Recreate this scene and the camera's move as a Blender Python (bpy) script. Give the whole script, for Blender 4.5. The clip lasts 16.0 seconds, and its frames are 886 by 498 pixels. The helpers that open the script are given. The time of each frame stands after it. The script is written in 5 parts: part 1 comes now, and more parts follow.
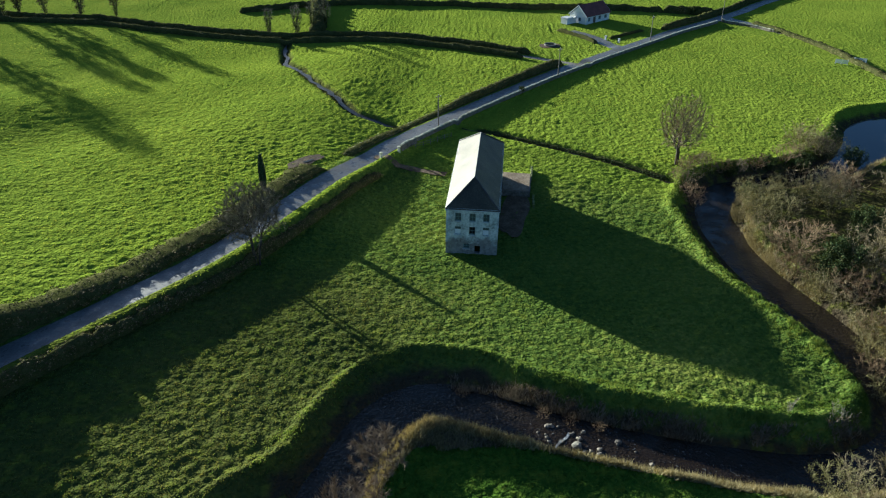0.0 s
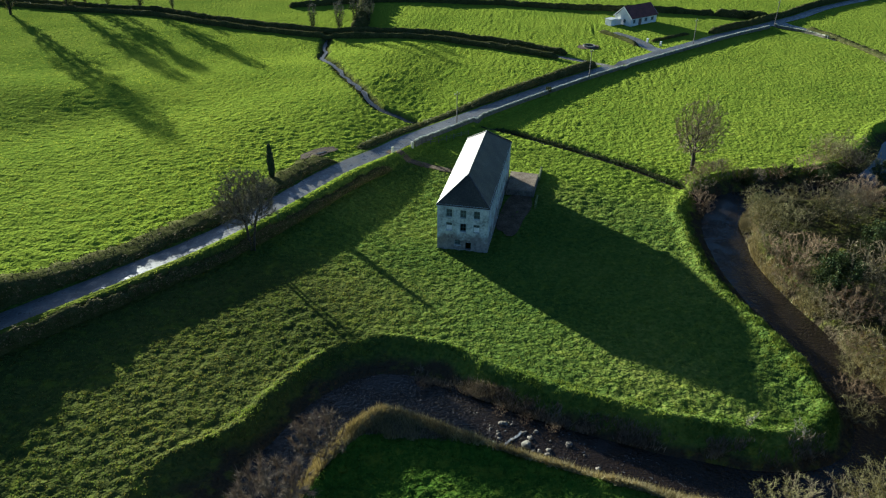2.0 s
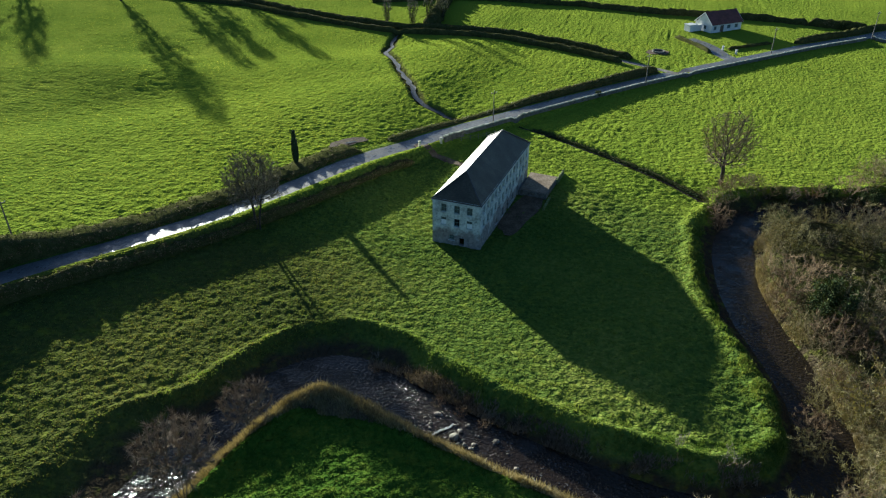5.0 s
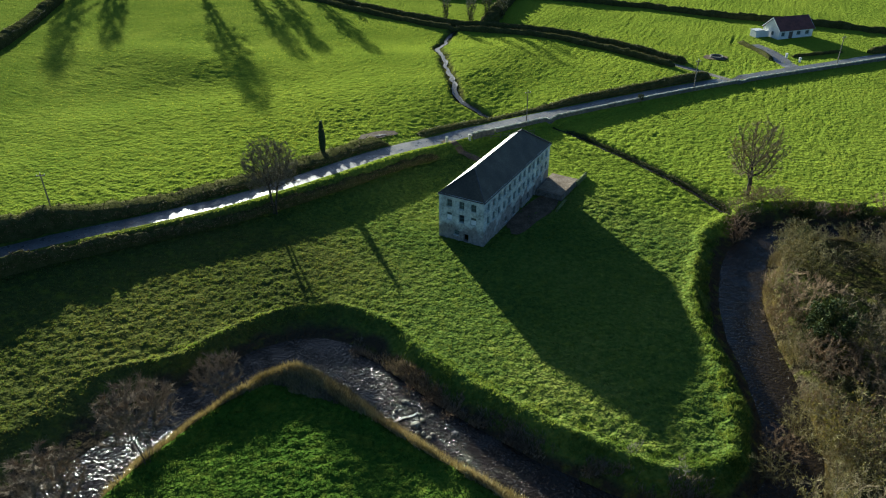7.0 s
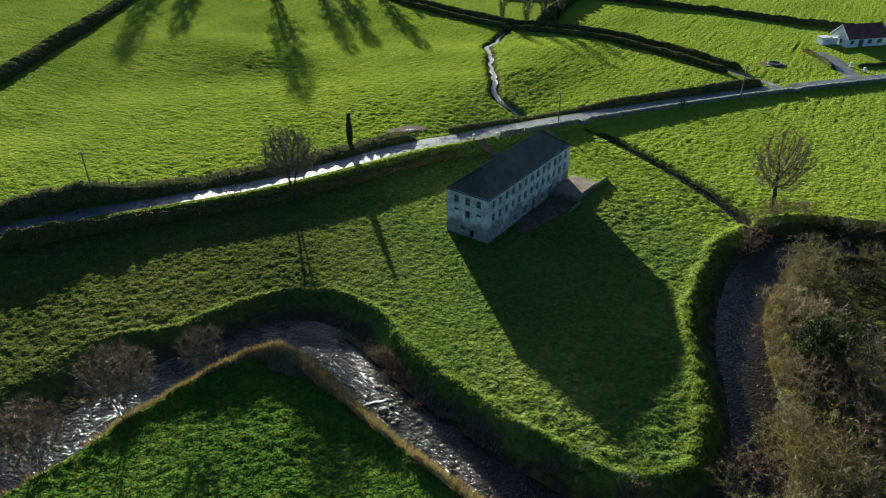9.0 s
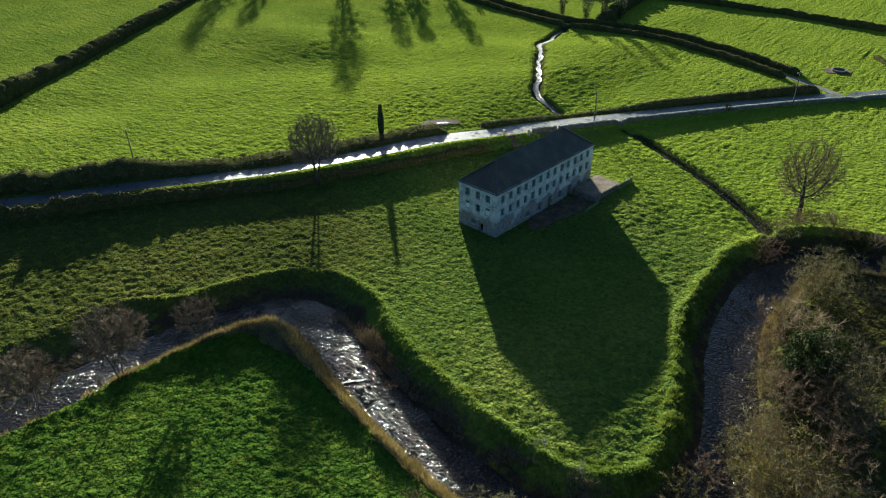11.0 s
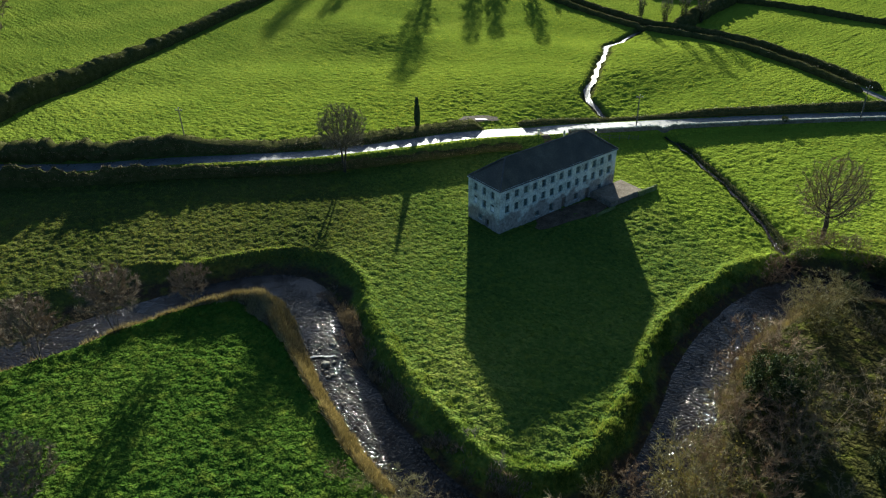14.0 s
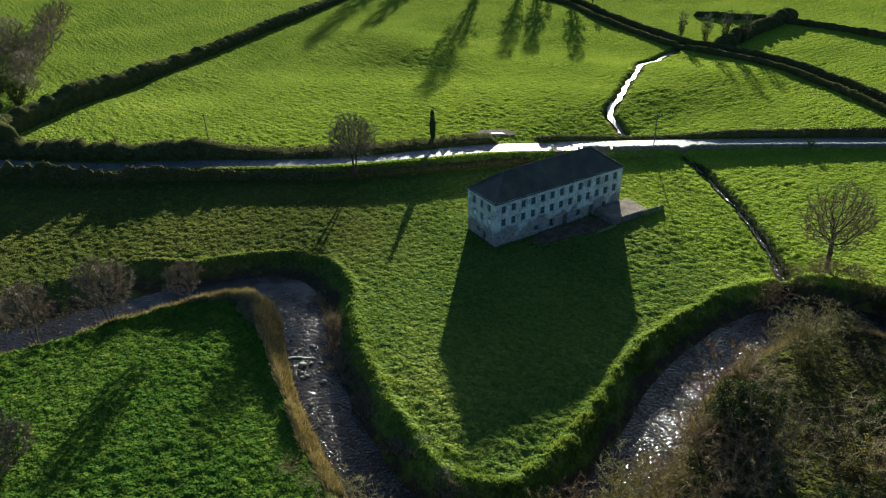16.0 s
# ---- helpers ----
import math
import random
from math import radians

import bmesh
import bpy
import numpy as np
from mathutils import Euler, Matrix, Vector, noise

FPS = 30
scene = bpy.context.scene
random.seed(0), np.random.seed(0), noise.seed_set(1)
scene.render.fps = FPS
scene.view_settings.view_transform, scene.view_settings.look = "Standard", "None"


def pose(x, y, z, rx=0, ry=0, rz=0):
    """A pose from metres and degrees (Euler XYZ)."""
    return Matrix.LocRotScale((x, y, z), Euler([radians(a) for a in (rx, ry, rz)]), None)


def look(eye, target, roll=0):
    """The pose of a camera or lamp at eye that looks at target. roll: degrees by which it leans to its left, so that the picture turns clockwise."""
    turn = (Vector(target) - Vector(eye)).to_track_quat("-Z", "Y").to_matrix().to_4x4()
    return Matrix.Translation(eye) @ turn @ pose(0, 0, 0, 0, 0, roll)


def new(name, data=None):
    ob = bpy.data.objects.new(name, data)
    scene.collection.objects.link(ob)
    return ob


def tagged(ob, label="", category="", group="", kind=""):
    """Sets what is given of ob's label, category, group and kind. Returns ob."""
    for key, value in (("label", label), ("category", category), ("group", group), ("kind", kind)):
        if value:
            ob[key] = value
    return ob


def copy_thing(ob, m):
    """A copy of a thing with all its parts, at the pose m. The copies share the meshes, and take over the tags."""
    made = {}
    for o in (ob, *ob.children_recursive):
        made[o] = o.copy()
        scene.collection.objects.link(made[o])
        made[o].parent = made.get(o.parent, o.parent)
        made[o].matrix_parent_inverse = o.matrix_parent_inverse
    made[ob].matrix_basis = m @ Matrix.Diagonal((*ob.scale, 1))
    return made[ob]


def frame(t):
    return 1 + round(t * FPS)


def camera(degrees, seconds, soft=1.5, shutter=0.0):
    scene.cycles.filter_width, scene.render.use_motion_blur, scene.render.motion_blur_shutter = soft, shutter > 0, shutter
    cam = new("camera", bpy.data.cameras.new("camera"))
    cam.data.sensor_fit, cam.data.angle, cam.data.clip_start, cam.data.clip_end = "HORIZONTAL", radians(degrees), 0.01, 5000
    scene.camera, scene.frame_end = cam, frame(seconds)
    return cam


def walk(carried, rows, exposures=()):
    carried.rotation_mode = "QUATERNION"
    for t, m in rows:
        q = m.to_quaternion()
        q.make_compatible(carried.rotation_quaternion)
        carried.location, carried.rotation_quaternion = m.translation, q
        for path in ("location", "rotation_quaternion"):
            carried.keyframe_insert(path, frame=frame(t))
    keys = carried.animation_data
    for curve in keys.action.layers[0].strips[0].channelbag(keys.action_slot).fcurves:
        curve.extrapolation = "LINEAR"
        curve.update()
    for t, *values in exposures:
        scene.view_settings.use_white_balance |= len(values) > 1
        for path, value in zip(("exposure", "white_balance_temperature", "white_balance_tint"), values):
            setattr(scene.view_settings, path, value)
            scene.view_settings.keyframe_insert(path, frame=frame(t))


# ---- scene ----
import collections

cam = camera(63.6, 16.0, 1.15)
METRES, EYE, TILT, LEAN, TURN = 95.39, 58.0, 0.0, 0.0, 0.0
ROWS = [
    (0.0, 0.0, 0.0, 0.0, 0.35, -30.11, -0.6),
    (0.5, 0.0312, -0.0029, 0.001, 1.85, -30.14, -0.57),
    (1.0, 0.0622, -0.0049, 0.0016, 3.23, -30.17, -0.55),
    (1.5, 0.093, -0.0062, 0.0021, 4.68, -30.2, -0.52),
    (2.0, 0.1237, -0.0069, 0.0025, 6.28, -30.26, -0.51),
    (2.5, 0.1553, -0.0069, 0.0028, 7.9, -30.29, -0.47),
    (3.0, 0.1872, -0.006, 0.0036, 9.52, -30.33, -0.43),
    (3.5, 0.2197, -0.0043, 0.0046, 11.16, -30.38, -0.4),
    (6.0, 0.3821, 0.019, 0.0101, 19.7, -30.51, -0.19),
    (6.5, 0.4143, 0.0255, 0.0114, 21.61, -30.59, -0.14),
    (7.0, 0.4462, 0.0335, 0.0131, 23.46, -30.64, -0.11),
    (7.5, 0.4783, 0.0422, 0.0145, 25.3, -30.67, -0.04),
    (8.0, 0.509, 0.0517, 0.0157, 27.05, -30.7, 0.0),
    (8.5, 0.5377, 0.0614, 0.0174, 28.75, -30.76, 0.06),
    (9.0, 0.5669, 0.0713, 0.0183, 30.5, -30.81, 0.1),
    (9.5, 0.5962, 0.0816, 0.0193, 32.4, -30.88, 0.16),
    (12.0, 0.7374, 0.1512, 0.0228, 41.02, -31.15, 0.47),
    (12.5, 0.7634, 0.168, 0.0236, 42.64, -31.17, 0.53),
    (13.0, 0.7884, 0.1854, 0.0243, 44.2, -31.17, 0.58),
    (13.5, 0.8126, 0.2031, 0.0251, 45.71, -31.19, 0.63),
    (14.0, 0.8357, 0.2211, 0.0262, 47.45, -31.2, 0.69),
    (14.5, 0.8582, 0.2399, 0.0273, 49.07, -31.2, 0.76),
    (15.0, 0.8798, 0.259, 0.0272, 50.34, -31.13, 0.81),
    (15.5, 0.9001, 0.2783, 0.0275, 51.6, -30.74, 0.86),
    (16.0, 0.9199, 0.2978, 0.0276, 52.87, -30.05, 0.87),
]
walk(cam, [(t, pose(0, 0, EYE, TILT, LEAN, TURN) @ pose(METRES * x, METRES * y, METRES * z, 90 + pitch, roll, yaw)) for t, x, y, z, yaw, pitch, roll in ROWS], [(0.0, 1.78, 4880, 8), (8.0, 1.78, 5100, 8), (16.0, 1.78, 5150, 8)])

# ---- world, sun ----
SUN_EL, SUN_AZ = radians(11.0), radians(-44.9)
world = bpy.data.worlds.new("world")
scene.world = world
world.use_nodes = True
wn = world.node_tree.nodes
sky = wn.new("ShaderNodeTexSky")
sky.sky_type, sky.sun_disc = "NISHITA", False
sky.sun_elevation, sky.sun_rotation, sky.dust_density, sky.ozone_density = SUN_EL, SUN_AZ, 1.6, 3.0
wn["Background"].inputs["Strength"].default_value = 0.038
world.node_tree.links.new(sky.outputs["Color"], wn["Background"].inputs["Color"])
sun = new("sun", bpy.data.lights.new("sun", "SUN"))
sun.data.energy, sun.data.angle, sun.data.color = 5.0, radians(0.8), (1.0, 0.87, 0.6)
SUN_WAY = Vector((math.sin(SUN_AZ) * math.cos(SUN_EL), math.cos(SUN_AZ) * math.cos(SUN_EL), math.sin(SUN_EL)))
sun.matrix_world = look(SUN_WAY * 900, (0, 0, 0))


# ---- materials ----
def surface(name, colours, scale=1.0, fine=6.0, rough=0.9, bump=0.3, bump_scale=8.0, metal=0.0, island=0.0, through_light=0.0, specular=0.3):
    """Two scales of noise between three colours, with fine relief, in metres of the place."""
    m = bpy.data.materials.new(name)
    m.use_nodes = True
    nt, n = m.node_tree, m.node_tree.nodes
    b = n["Principled BSDF"]
    geo = n.new("ShaderNodeNewGeometry")
    big, small = n.new("ShaderNodeTexNoise"), n.new("ShaderNodeTexNoise")
    big.inputs["Scale"].default_value, big.inputs["Detail"].default_value = scale, 4
    small.inputs["Scale"].default_value, small.inputs["Detail"].default_value = fine, 5
    for t in (big, small):
        nt.links.new(geo.outputs["Position"], t.inputs["Vector"])
    mix = n.new("ShaderNodeMath")
    mix.operation = "MULTIPLY_ADD"
    mix.inputs[1].default_value = 0.5
    half = n.new("ShaderNodeMath")
    half.operation = "MULTIPLY"
    half.inputs[1].default_value = 0.5
    nt.links.new(small.outputs["Fac"], half.inputs[0])
    nt.links.new(big.outputs["Fac"], mix.inputs[0])
    nt.links.new(half.outputs[0], mix.inputs[2])
    ramp = n.new("ShaderNodeValToRGB")
    e = ramp.color_ramp.elements
    e[0].position, e[0].color = 0.36, (*colours[0], 1)
    e[1].position, e[1].color = 0.64, (*colours[2], 1)
    mid = e.new(0.5)
    mid.color = (*colours[1], 1)
    fac = mix.outputs[0]
    if island:
        add = n.new("ShaderNodeMath")
        add.operation = "MULTIPLY_ADD"
        add.inputs[1].default_value = island
        nt.links.new(geo.outputs["Random Per Island"], add.inputs[0])
        shift = n.new("ShaderNodeMath")
        shift.operation = "SUBTRACT"
        shift.inputs[1].default_value = island / 2
        nt.links.new(fac, shift.inputs[0])
        nt.links.new(shift.outputs[0], add.inputs[2])
        fac = add.outputs[0]
    nt.links.new(fac, ramp.inputs["Fac"])
    nt.links.new(ramp.outputs["Color"], b.inputs["Base Color"])
    b.inputs["Roughness"].default_value, b.inputs["Metallic"].default_value = rough, metal
    b.inputs["Specular IOR Level"].default_value = specular
    if bump:
        relief, bn = n.new("ShaderNodeTexNoise"), n.new("ShaderNodeBump")
        relief.inputs["Scale"].default_value, relief.inputs["Detail"].default_value = bump_scale, 4
        bn.inputs["Strength"].default_value, bn.inputs["Distance"].default_value = bump, 1.0 / bump_scale
        nt.links.new(geo.outputs["Position"], relief.inputs["Vector"])
        nt.links.new(relief.outputs["Fac"], bn.inputs["Height"])
        nt.links.new(bn.outputs["Normal"], b.inputs["Normal"])
    if through_light:
        tr, ms = n.new("ShaderNodeBsdfTranslucent"), n.new("ShaderNodeMixShader")
        ms.inputs[0].default_value = through_light
        warm = n.new("ShaderNodeMix")
        warm.data_type, warm.blend_type = "RGBA", "MULTIPLY"
        warm.inputs["Factor"].default_value, warm.inputs["B"].default_value = 1.0, (1.25, 1.06, 0.58, 1)
        nt.links.new(ramp.outputs["Color"], warm.inputs["A"])
        nt.links.new(warm.outputs["Result"], tr.inputs["Color"])
        nt.links.new(b.outputs[0], ms.inputs[1])
        nt.links.new(tr.outputs[0], ms.inputs[2])
        nt.links.new(ms.outputs[0], n["Material Output"].inputs["Surface"])
    return m


def ground_material():
    """Grazed pasture, with bare earth on steep banks."""
    m = surface("pasture", ((0.045, 0.08, 0.016), (0.094, 0.134, 0.022), (0.162, 0.182, 0.034)), 0.045, 1.7, 1.0, 1.0, 2.3, specular=0.0)
    nt, n = m.node_tree, m.node_tree.nodes
    b, ramp = n["Principled BSDF"], next(k for k in n if k.type == "VALTORGB")
    geo = next(k for k in n if k.type == "NEW_GEOMETRY")
    tufts, lump = n.new("ShaderNodeTexNoise"), n.new("ShaderNodeBump")
    tufts.inputs["Scale"].default_value, tufts.inputs["Detail"].default_value = 1.0, 2
    lump.inputs["Strength"].default_value, lump.inputs["Distance"].default_value = 1.0, 0.95
    nt.links.new(geo.outputs["Position"], tufts.inputs["Vector"])
    nt.links.new(tufts.outputs["Fac"], lump.inputs["Height"])
    nt.links.new(lump.outputs["Normal"], next(k for k in n if k.type == "BUMP" and k != lump).inputs["Normal"])
    low = n.new("ShaderNodeAttribute")
    low.attribute_name = "bank"
    earth = n.new("ShaderNodeMix")
    earth.data_type = "RGBA"
    earth.inputs["B"].default_value = (0.05, 0.04, 0.024, 1)
    nt.links.new(low.outputs["Fac"], earth.inputs["Factor"])
    # brighter second set of grass colours, the backlit look put into the colour
    sunlit_mix, att, ramp2 = n.new("ShaderNodeMix"), n.new("ShaderNodeAttribute"), n.new("ShaderNodeValToRGB")
    sunlit_mix.data_type, att.attribute_name = "RGBA", "brightened"
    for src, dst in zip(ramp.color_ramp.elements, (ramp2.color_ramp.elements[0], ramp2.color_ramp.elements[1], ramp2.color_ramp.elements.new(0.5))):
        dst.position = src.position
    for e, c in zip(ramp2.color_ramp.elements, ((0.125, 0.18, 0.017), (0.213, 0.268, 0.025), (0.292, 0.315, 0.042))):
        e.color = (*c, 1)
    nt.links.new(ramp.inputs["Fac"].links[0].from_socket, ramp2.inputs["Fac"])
    nt.links.new(att.outputs["Fac"], sunlit_mix.inputs["Factor"])
    nt.links.new(ramp.outputs["Color"], sunlit_mix.inputs["A"])
    nt.links.new(ramp2.outputs["Color"], sunlit_mix.inputs["B"])
    litter, att2 = n.new("ShaderNodeMix"), n.new("ShaderNodeAttribute")
    litter.data_type, att2.attribute_name = "RGBA", "scrub"
    litter.inputs["B"].default_value = (0.045, 0.036, 0.016, 1)
    nt.links.new(att2.outputs["Fac"], litter.inputs["Factor"])
    deep_green, att3 = n.new("ShaderNodeMix"), n.new("ShaderNodeAttribute")
    deep_green.data_type, deep_green.blend_type, att3.attribute_name = "RGBA", "MULTIPLY", "meadow"
    deep_green.inputs["B"].default_value = (0.62, 0.79, 0.55, 1)
    nt.links.new(att3.outputs["Fac"], deep_green.inputs["Factor"])
    nt.links.new(sunlit_mix.outputs["Result"], deep_green.inputs["A"])
    nt.links.new(deep_green.outputs["Result"], litter.inputs["A"])
    nt.links.new(litter.outputs["Result"], earth.inputs["A"])
    tint = n.new("ShaderNodeTexNoise")
    tint.inputs["Scale"].default_value, tint.inputs["Detail"].default_value = 0.6, 5
    nt.links.new(geo.outputs["Position"], tint.inputs["Vector"])
    straw = n.new("ShaderNodeMapRange")
    straw.inputs["From Min"].default_value, straw.inputs["From Max"].default_value = 0.52, 0.75
    straw.inputs["To Max"].default_value = 0.55
    nt.links.new(tint.outputs["Fac"], straw.inputs["Value"])
    dry = n.new("ShaderNodeMix")
    dry.data_type = "RGBA"
    dry.inputs["B"].default_value = (0.17, 0.19, 0.02, 1)
    nt.links.new(straw.outputs["Result"], dry.inputs["Factor"])
    nt.links.new(earth.outputs["Result"], dry.inputs["A"])
    nt.links.new(dry.outputs["Result"], b.inputs["Base Color"])
    return m


def water_material(name, colour, rough, scale, strength, foam=0.0):
    m = bpy.data.materials.new(name)
    m.use_nodes = True
    nt, n = m.node_tree, m.node_tree.nodes
    b = n["Principled BSDF"]
    b.inputs["Roughness"].default_value, b.inputs["IOR"].default_value = rough, 1.33
    geo, a, c, bn = n.new("ShaderNodeNewGeometry"), n.new("ShaderNodeTexNoise"), n.new("ShaderNodeTexNoise"), n.new("ShaderNodeBump")
    a.inputs["Scale"].default_value, a.inputs["Detail"].default_value, a.inputs["Distortion"].default_value = scale, 2.2, 0.6
    c.inputs["Scale"].default_value, c.inputs["Detail"].default_value = 0.35, 3
    for t in (a, c):
        nt.links.new(geo.outputs["Position"], t.inputs["Vector"])
    bn.inputs["Distance"].default_value = 0.4
    calm = n.new("ShaderNodeMapRange")
    calm.inputs["From Min"].default_value, calm.inputs["From Max"].default_value = 0.35, 0.65
    calm.inputs["To Min"].default_value, calm.inputs["To Max"].default_value = strength * 0.3, strength
    nt.links.new(c.outputs["Fac"], calm.inputs["Value"])
    nt.links.new(calm.outputs["Result"], bn.inputs["Strength"])
    nt.links.new(a.outputs["Fac"], bn.inputs["Height"])
    nt.links.new(bn.outputs["Normal"], b.inputs["Normal"])
    b.inputs["Specular Tint"].default_value = (1.0, 0.9, 0.76, 1)
    mix = n.new("ShaderNodeMix")
    mix.data_type = "RGBA"
    mix.inputs["A"].default_value, mix.inputs["B"].default_value = (*colour, 1), (0.6, 0.62, 0.62, 1)
    fm, prod = n.new("ShaderNodeMapRange"), n.new("ShaderNodeMath")
    fm.inputs["From Min"].default_value, fm.inputs["From Max"].default_value = 0.66 - foam * 0.2, 0.78 - foam * 0.2
    fm.inputs["To Max"].default_value = min(1.0, foam * 4)
    nt.links.new(a.outputs["Fac"], fm.inputs["Value"])
    nt.links.new(fm.outputs["Result"], mix.inputs["Factor"])
    nt.links.new(mix.outputs["Result"], b.inputs["Base Color"])
    return m


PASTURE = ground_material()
BLADES = surface("grass_blades", ((0.057, 0.109, 0.02), (0.107, 0.176, 0.03), (0.19, 0.24, 0.053)), 0.06, 1.5, 0.9, 0, island=0.25, through_light=0.45, specular=0.1)
ROUGH_BLADES = surface("rough_blades", ((0.06, 0.084, 0.018), (0.115, 0.136, 0.028), (0.198, 0.195, 0.055)), 0.06, 1.5, 0.9, 0, island=0.3, through_light=0.4, specular=0.1)
MEADOW = surface("meadow_blades", ((0.04, 0.095, 0.02), (0.075, 0.15, 0.028), (0.14, 0.2, 0.05)), 0.06, 1.5, 0.9, 0, island=0.25, through_light=0.4, specular=0.1)
# brighter copy of the blades, standing in for sun through far grass
SUNLIT_BLADES = surface("sunlit_blades", ((0.124, 0.198, 0.022), (0.205, 0.285, 0.032), (0.29, 0.345, 0.052)), 0.05, 1.2, 0.9, 0, island=0.25, through_light=0.58, specular=0.1)
REEDS = surface("dead_grass", ((0.13, 0.11, 0.048), (0.25, 0.212, 0.095), (0.39, 0.335, 0.175)), 0.3, 3, 0.85, 0, island=0.3, through_light=0.15)
WITHERED = surface("withered_reed", ((0.08, 0.064, 0.042), (0.16, 0.132, 0.09), (0.28, 0.24, 0.17)), 0.3, 3, 0.9, 0, island=0.3, through_light=0.2)
WATER = water_material("peaty_water", (0.016, 0.012, 0.008), 0.1, 2.6, 0.9)
RAPID = water_material("broken_water", (0.016, 0.011, 0.007), 0.08, 3.2, 0.9, 0.06)
STREAM = water_material("stream_water", (0.02, 0.02, 0.018), 0.4, 3.0, 0.5)
BARK = surface("bark", ((0.035, 0.03, 0.022), (0.06, 0.052, 0.038), (0.1, 0.088, 0.064)), 1.5, 9, 0.95, 0.5, 12, specular=0.1)
BARK_PALE = surface("lichened_bark", ((0.06, 0.05, 0.03), (0.11, 0.092, 0.055), (0.18, 0.155, 0.095)), 1.5, 9, 0.95, 0.4, 12, specular=0.1)
OLIVE_LEAF = surface("olive_leaves", ((0.05, 0.052, 0.014), (0.095, 0.092, 0.025), (0.16, 0.145, 0.045)), 0.4, 4, 0.8, 0, island=0.35, through_light=0.35)
TWIG = surface("twigs", ((0.16, 0.13, 0.072), (0.27, 0.222, 0.122), (0.4, 0.335, 0.19)), 0.4, 3, 0.9, 0, island=0.3, through_light=0.25)
TWIG_DARK = surface("dark_twigs", ((0.085, 0.075, 0.043), (0.148, 0.13, 0.074), (0.23, 0.2, 0.12)), 0.4, 3, 0.9, 0, island=0.3)
TWIG_RED = surface("reddish_twigs", ((0.13, 0.09, 0.05), (0.22, 0.155, 0.085), (0.34, 0.245, 0.135)), 0.4, 3, 0.9, 0, island=0.3, through_light=0.25)
TWIG_ALDER = surface("alder_twigs", ((0.13, 0.1, 0.064), (0.21, 0.165, 0.106), (0.3, 0.24, 0.16)), 0.4, 3, 0.9, 0, island=0.3, through_light=0.2)
TWIG_OLIVE = surface("lichened_twigs", ((0.155, 0.145, 0.055), (0.265, 0.24, 0.09), (0.4, 0.36, 0.15)), 0.4, 3, 0.9, 0, island=0.3, through_light=0.25)
IVY = surface("ivy_leaves", ((0.02, 0.034, 0.012), (0.042, 0.062, 0.02), (0.08, 0.1, 0.035)), 0.5, 4, 0.9, 0, island=0.3, through_light=0.15, specular=0.08)
HEDGE = surface("hedge_growth", ((0.035, 0.04, 0.013), (0.06, 0.064, 0.02), (0.095, 0.088, 0.034)), 0.7, 5, 1.0, 1.0, 4, specular=0.0)
BRAMBLE = surface("bramble_stems", ((0.055, 0.042, 0.018), (0.115, 0.085, 0.036), (0.2, 0.15, 0.065)), 0.3, 4, 0.9, 0, island=0.35, specular=0.1)
HEDGE_LEAF = surface("hedge_leaves", ((0.04, 0.05, 0.013), (0.08, 0.085, 0.024), (0.15, 0.125, 0.05)), 0.3, 4, 0.75, 0, island=0.35, through_light=0.2)
CYPRESS = surface("cypress_green", ((0.012, 0.03, 0.012), (0.025, 0.05, 0.02), (0.04, 0.075, 0.03)), 1.0, 7, 0.8, 0.5, 8)


def smooth(a, b, v):
    t = np.clip((v - a) / (b - a), 0, 1)
    return t * t * (3 - 2 * t)


# ---- mesh helpers ----
def make_mesh(name, verts, faces, mat, flat=True):
    me = bpy.data.meshes.new(name)
    me.from_pydata(verts, [], faces)
    if mat:
        me.materials.append(mat)
    if not flat:
        me.shade_smooth()
    return me


def put(name, verts, faces, mat, parent=None, label="", flat=True):
    """One mesh object, under a thing if parent is given."""
    ob = new(name, make_mesh(name, verts, faces, mat, flat))
    ob.parent = parent
    return tagged(ob, label) if label else ob


def part(name, bm, mat, parent, label="", flat=True):
    me = bpy.data.meshes.new(name)
    bm.to_mesh(me)
    bm.free()
    me.materials.append(mat)
    if not flat:
        me.shade_smooth()
    ob = new(name, me)
    ob.parent = parent
    return tagged(ob, label) if label else ob


def thing(name, m, label, category, group="", kind=""):
    ob = new(name)
    ob.matrix_world = m
    return tagged(ob, label, category, group, kind)


def box(bm, x0, y0, z0, x1, y1, z1, bevel=0.0):
    r = bmesh.ops.create_cube(bm, size=1.0, matrix=Matrix.Translation(((x0 + x1) / 2, (y0 + y1) / 2, (z0 + z1) / 2)) @ Matrix.Diagonal((x1 - x0, y1 - y0, z1 - z0, 1)))
    if bevel:
        edges = {e for v in r["verts"] for e in v.link_edges}
        bmesh.ops.bevel(bm, geom=list(edges), offset=bevel, segments=1, affect="EDGES")


def boxed(name, dims, mat, parent, label="", bevel=0.02):
    bm = bmesh.new()
    box(bm, *dims, bevel)
    return part(name, bm, mat, parent, label)


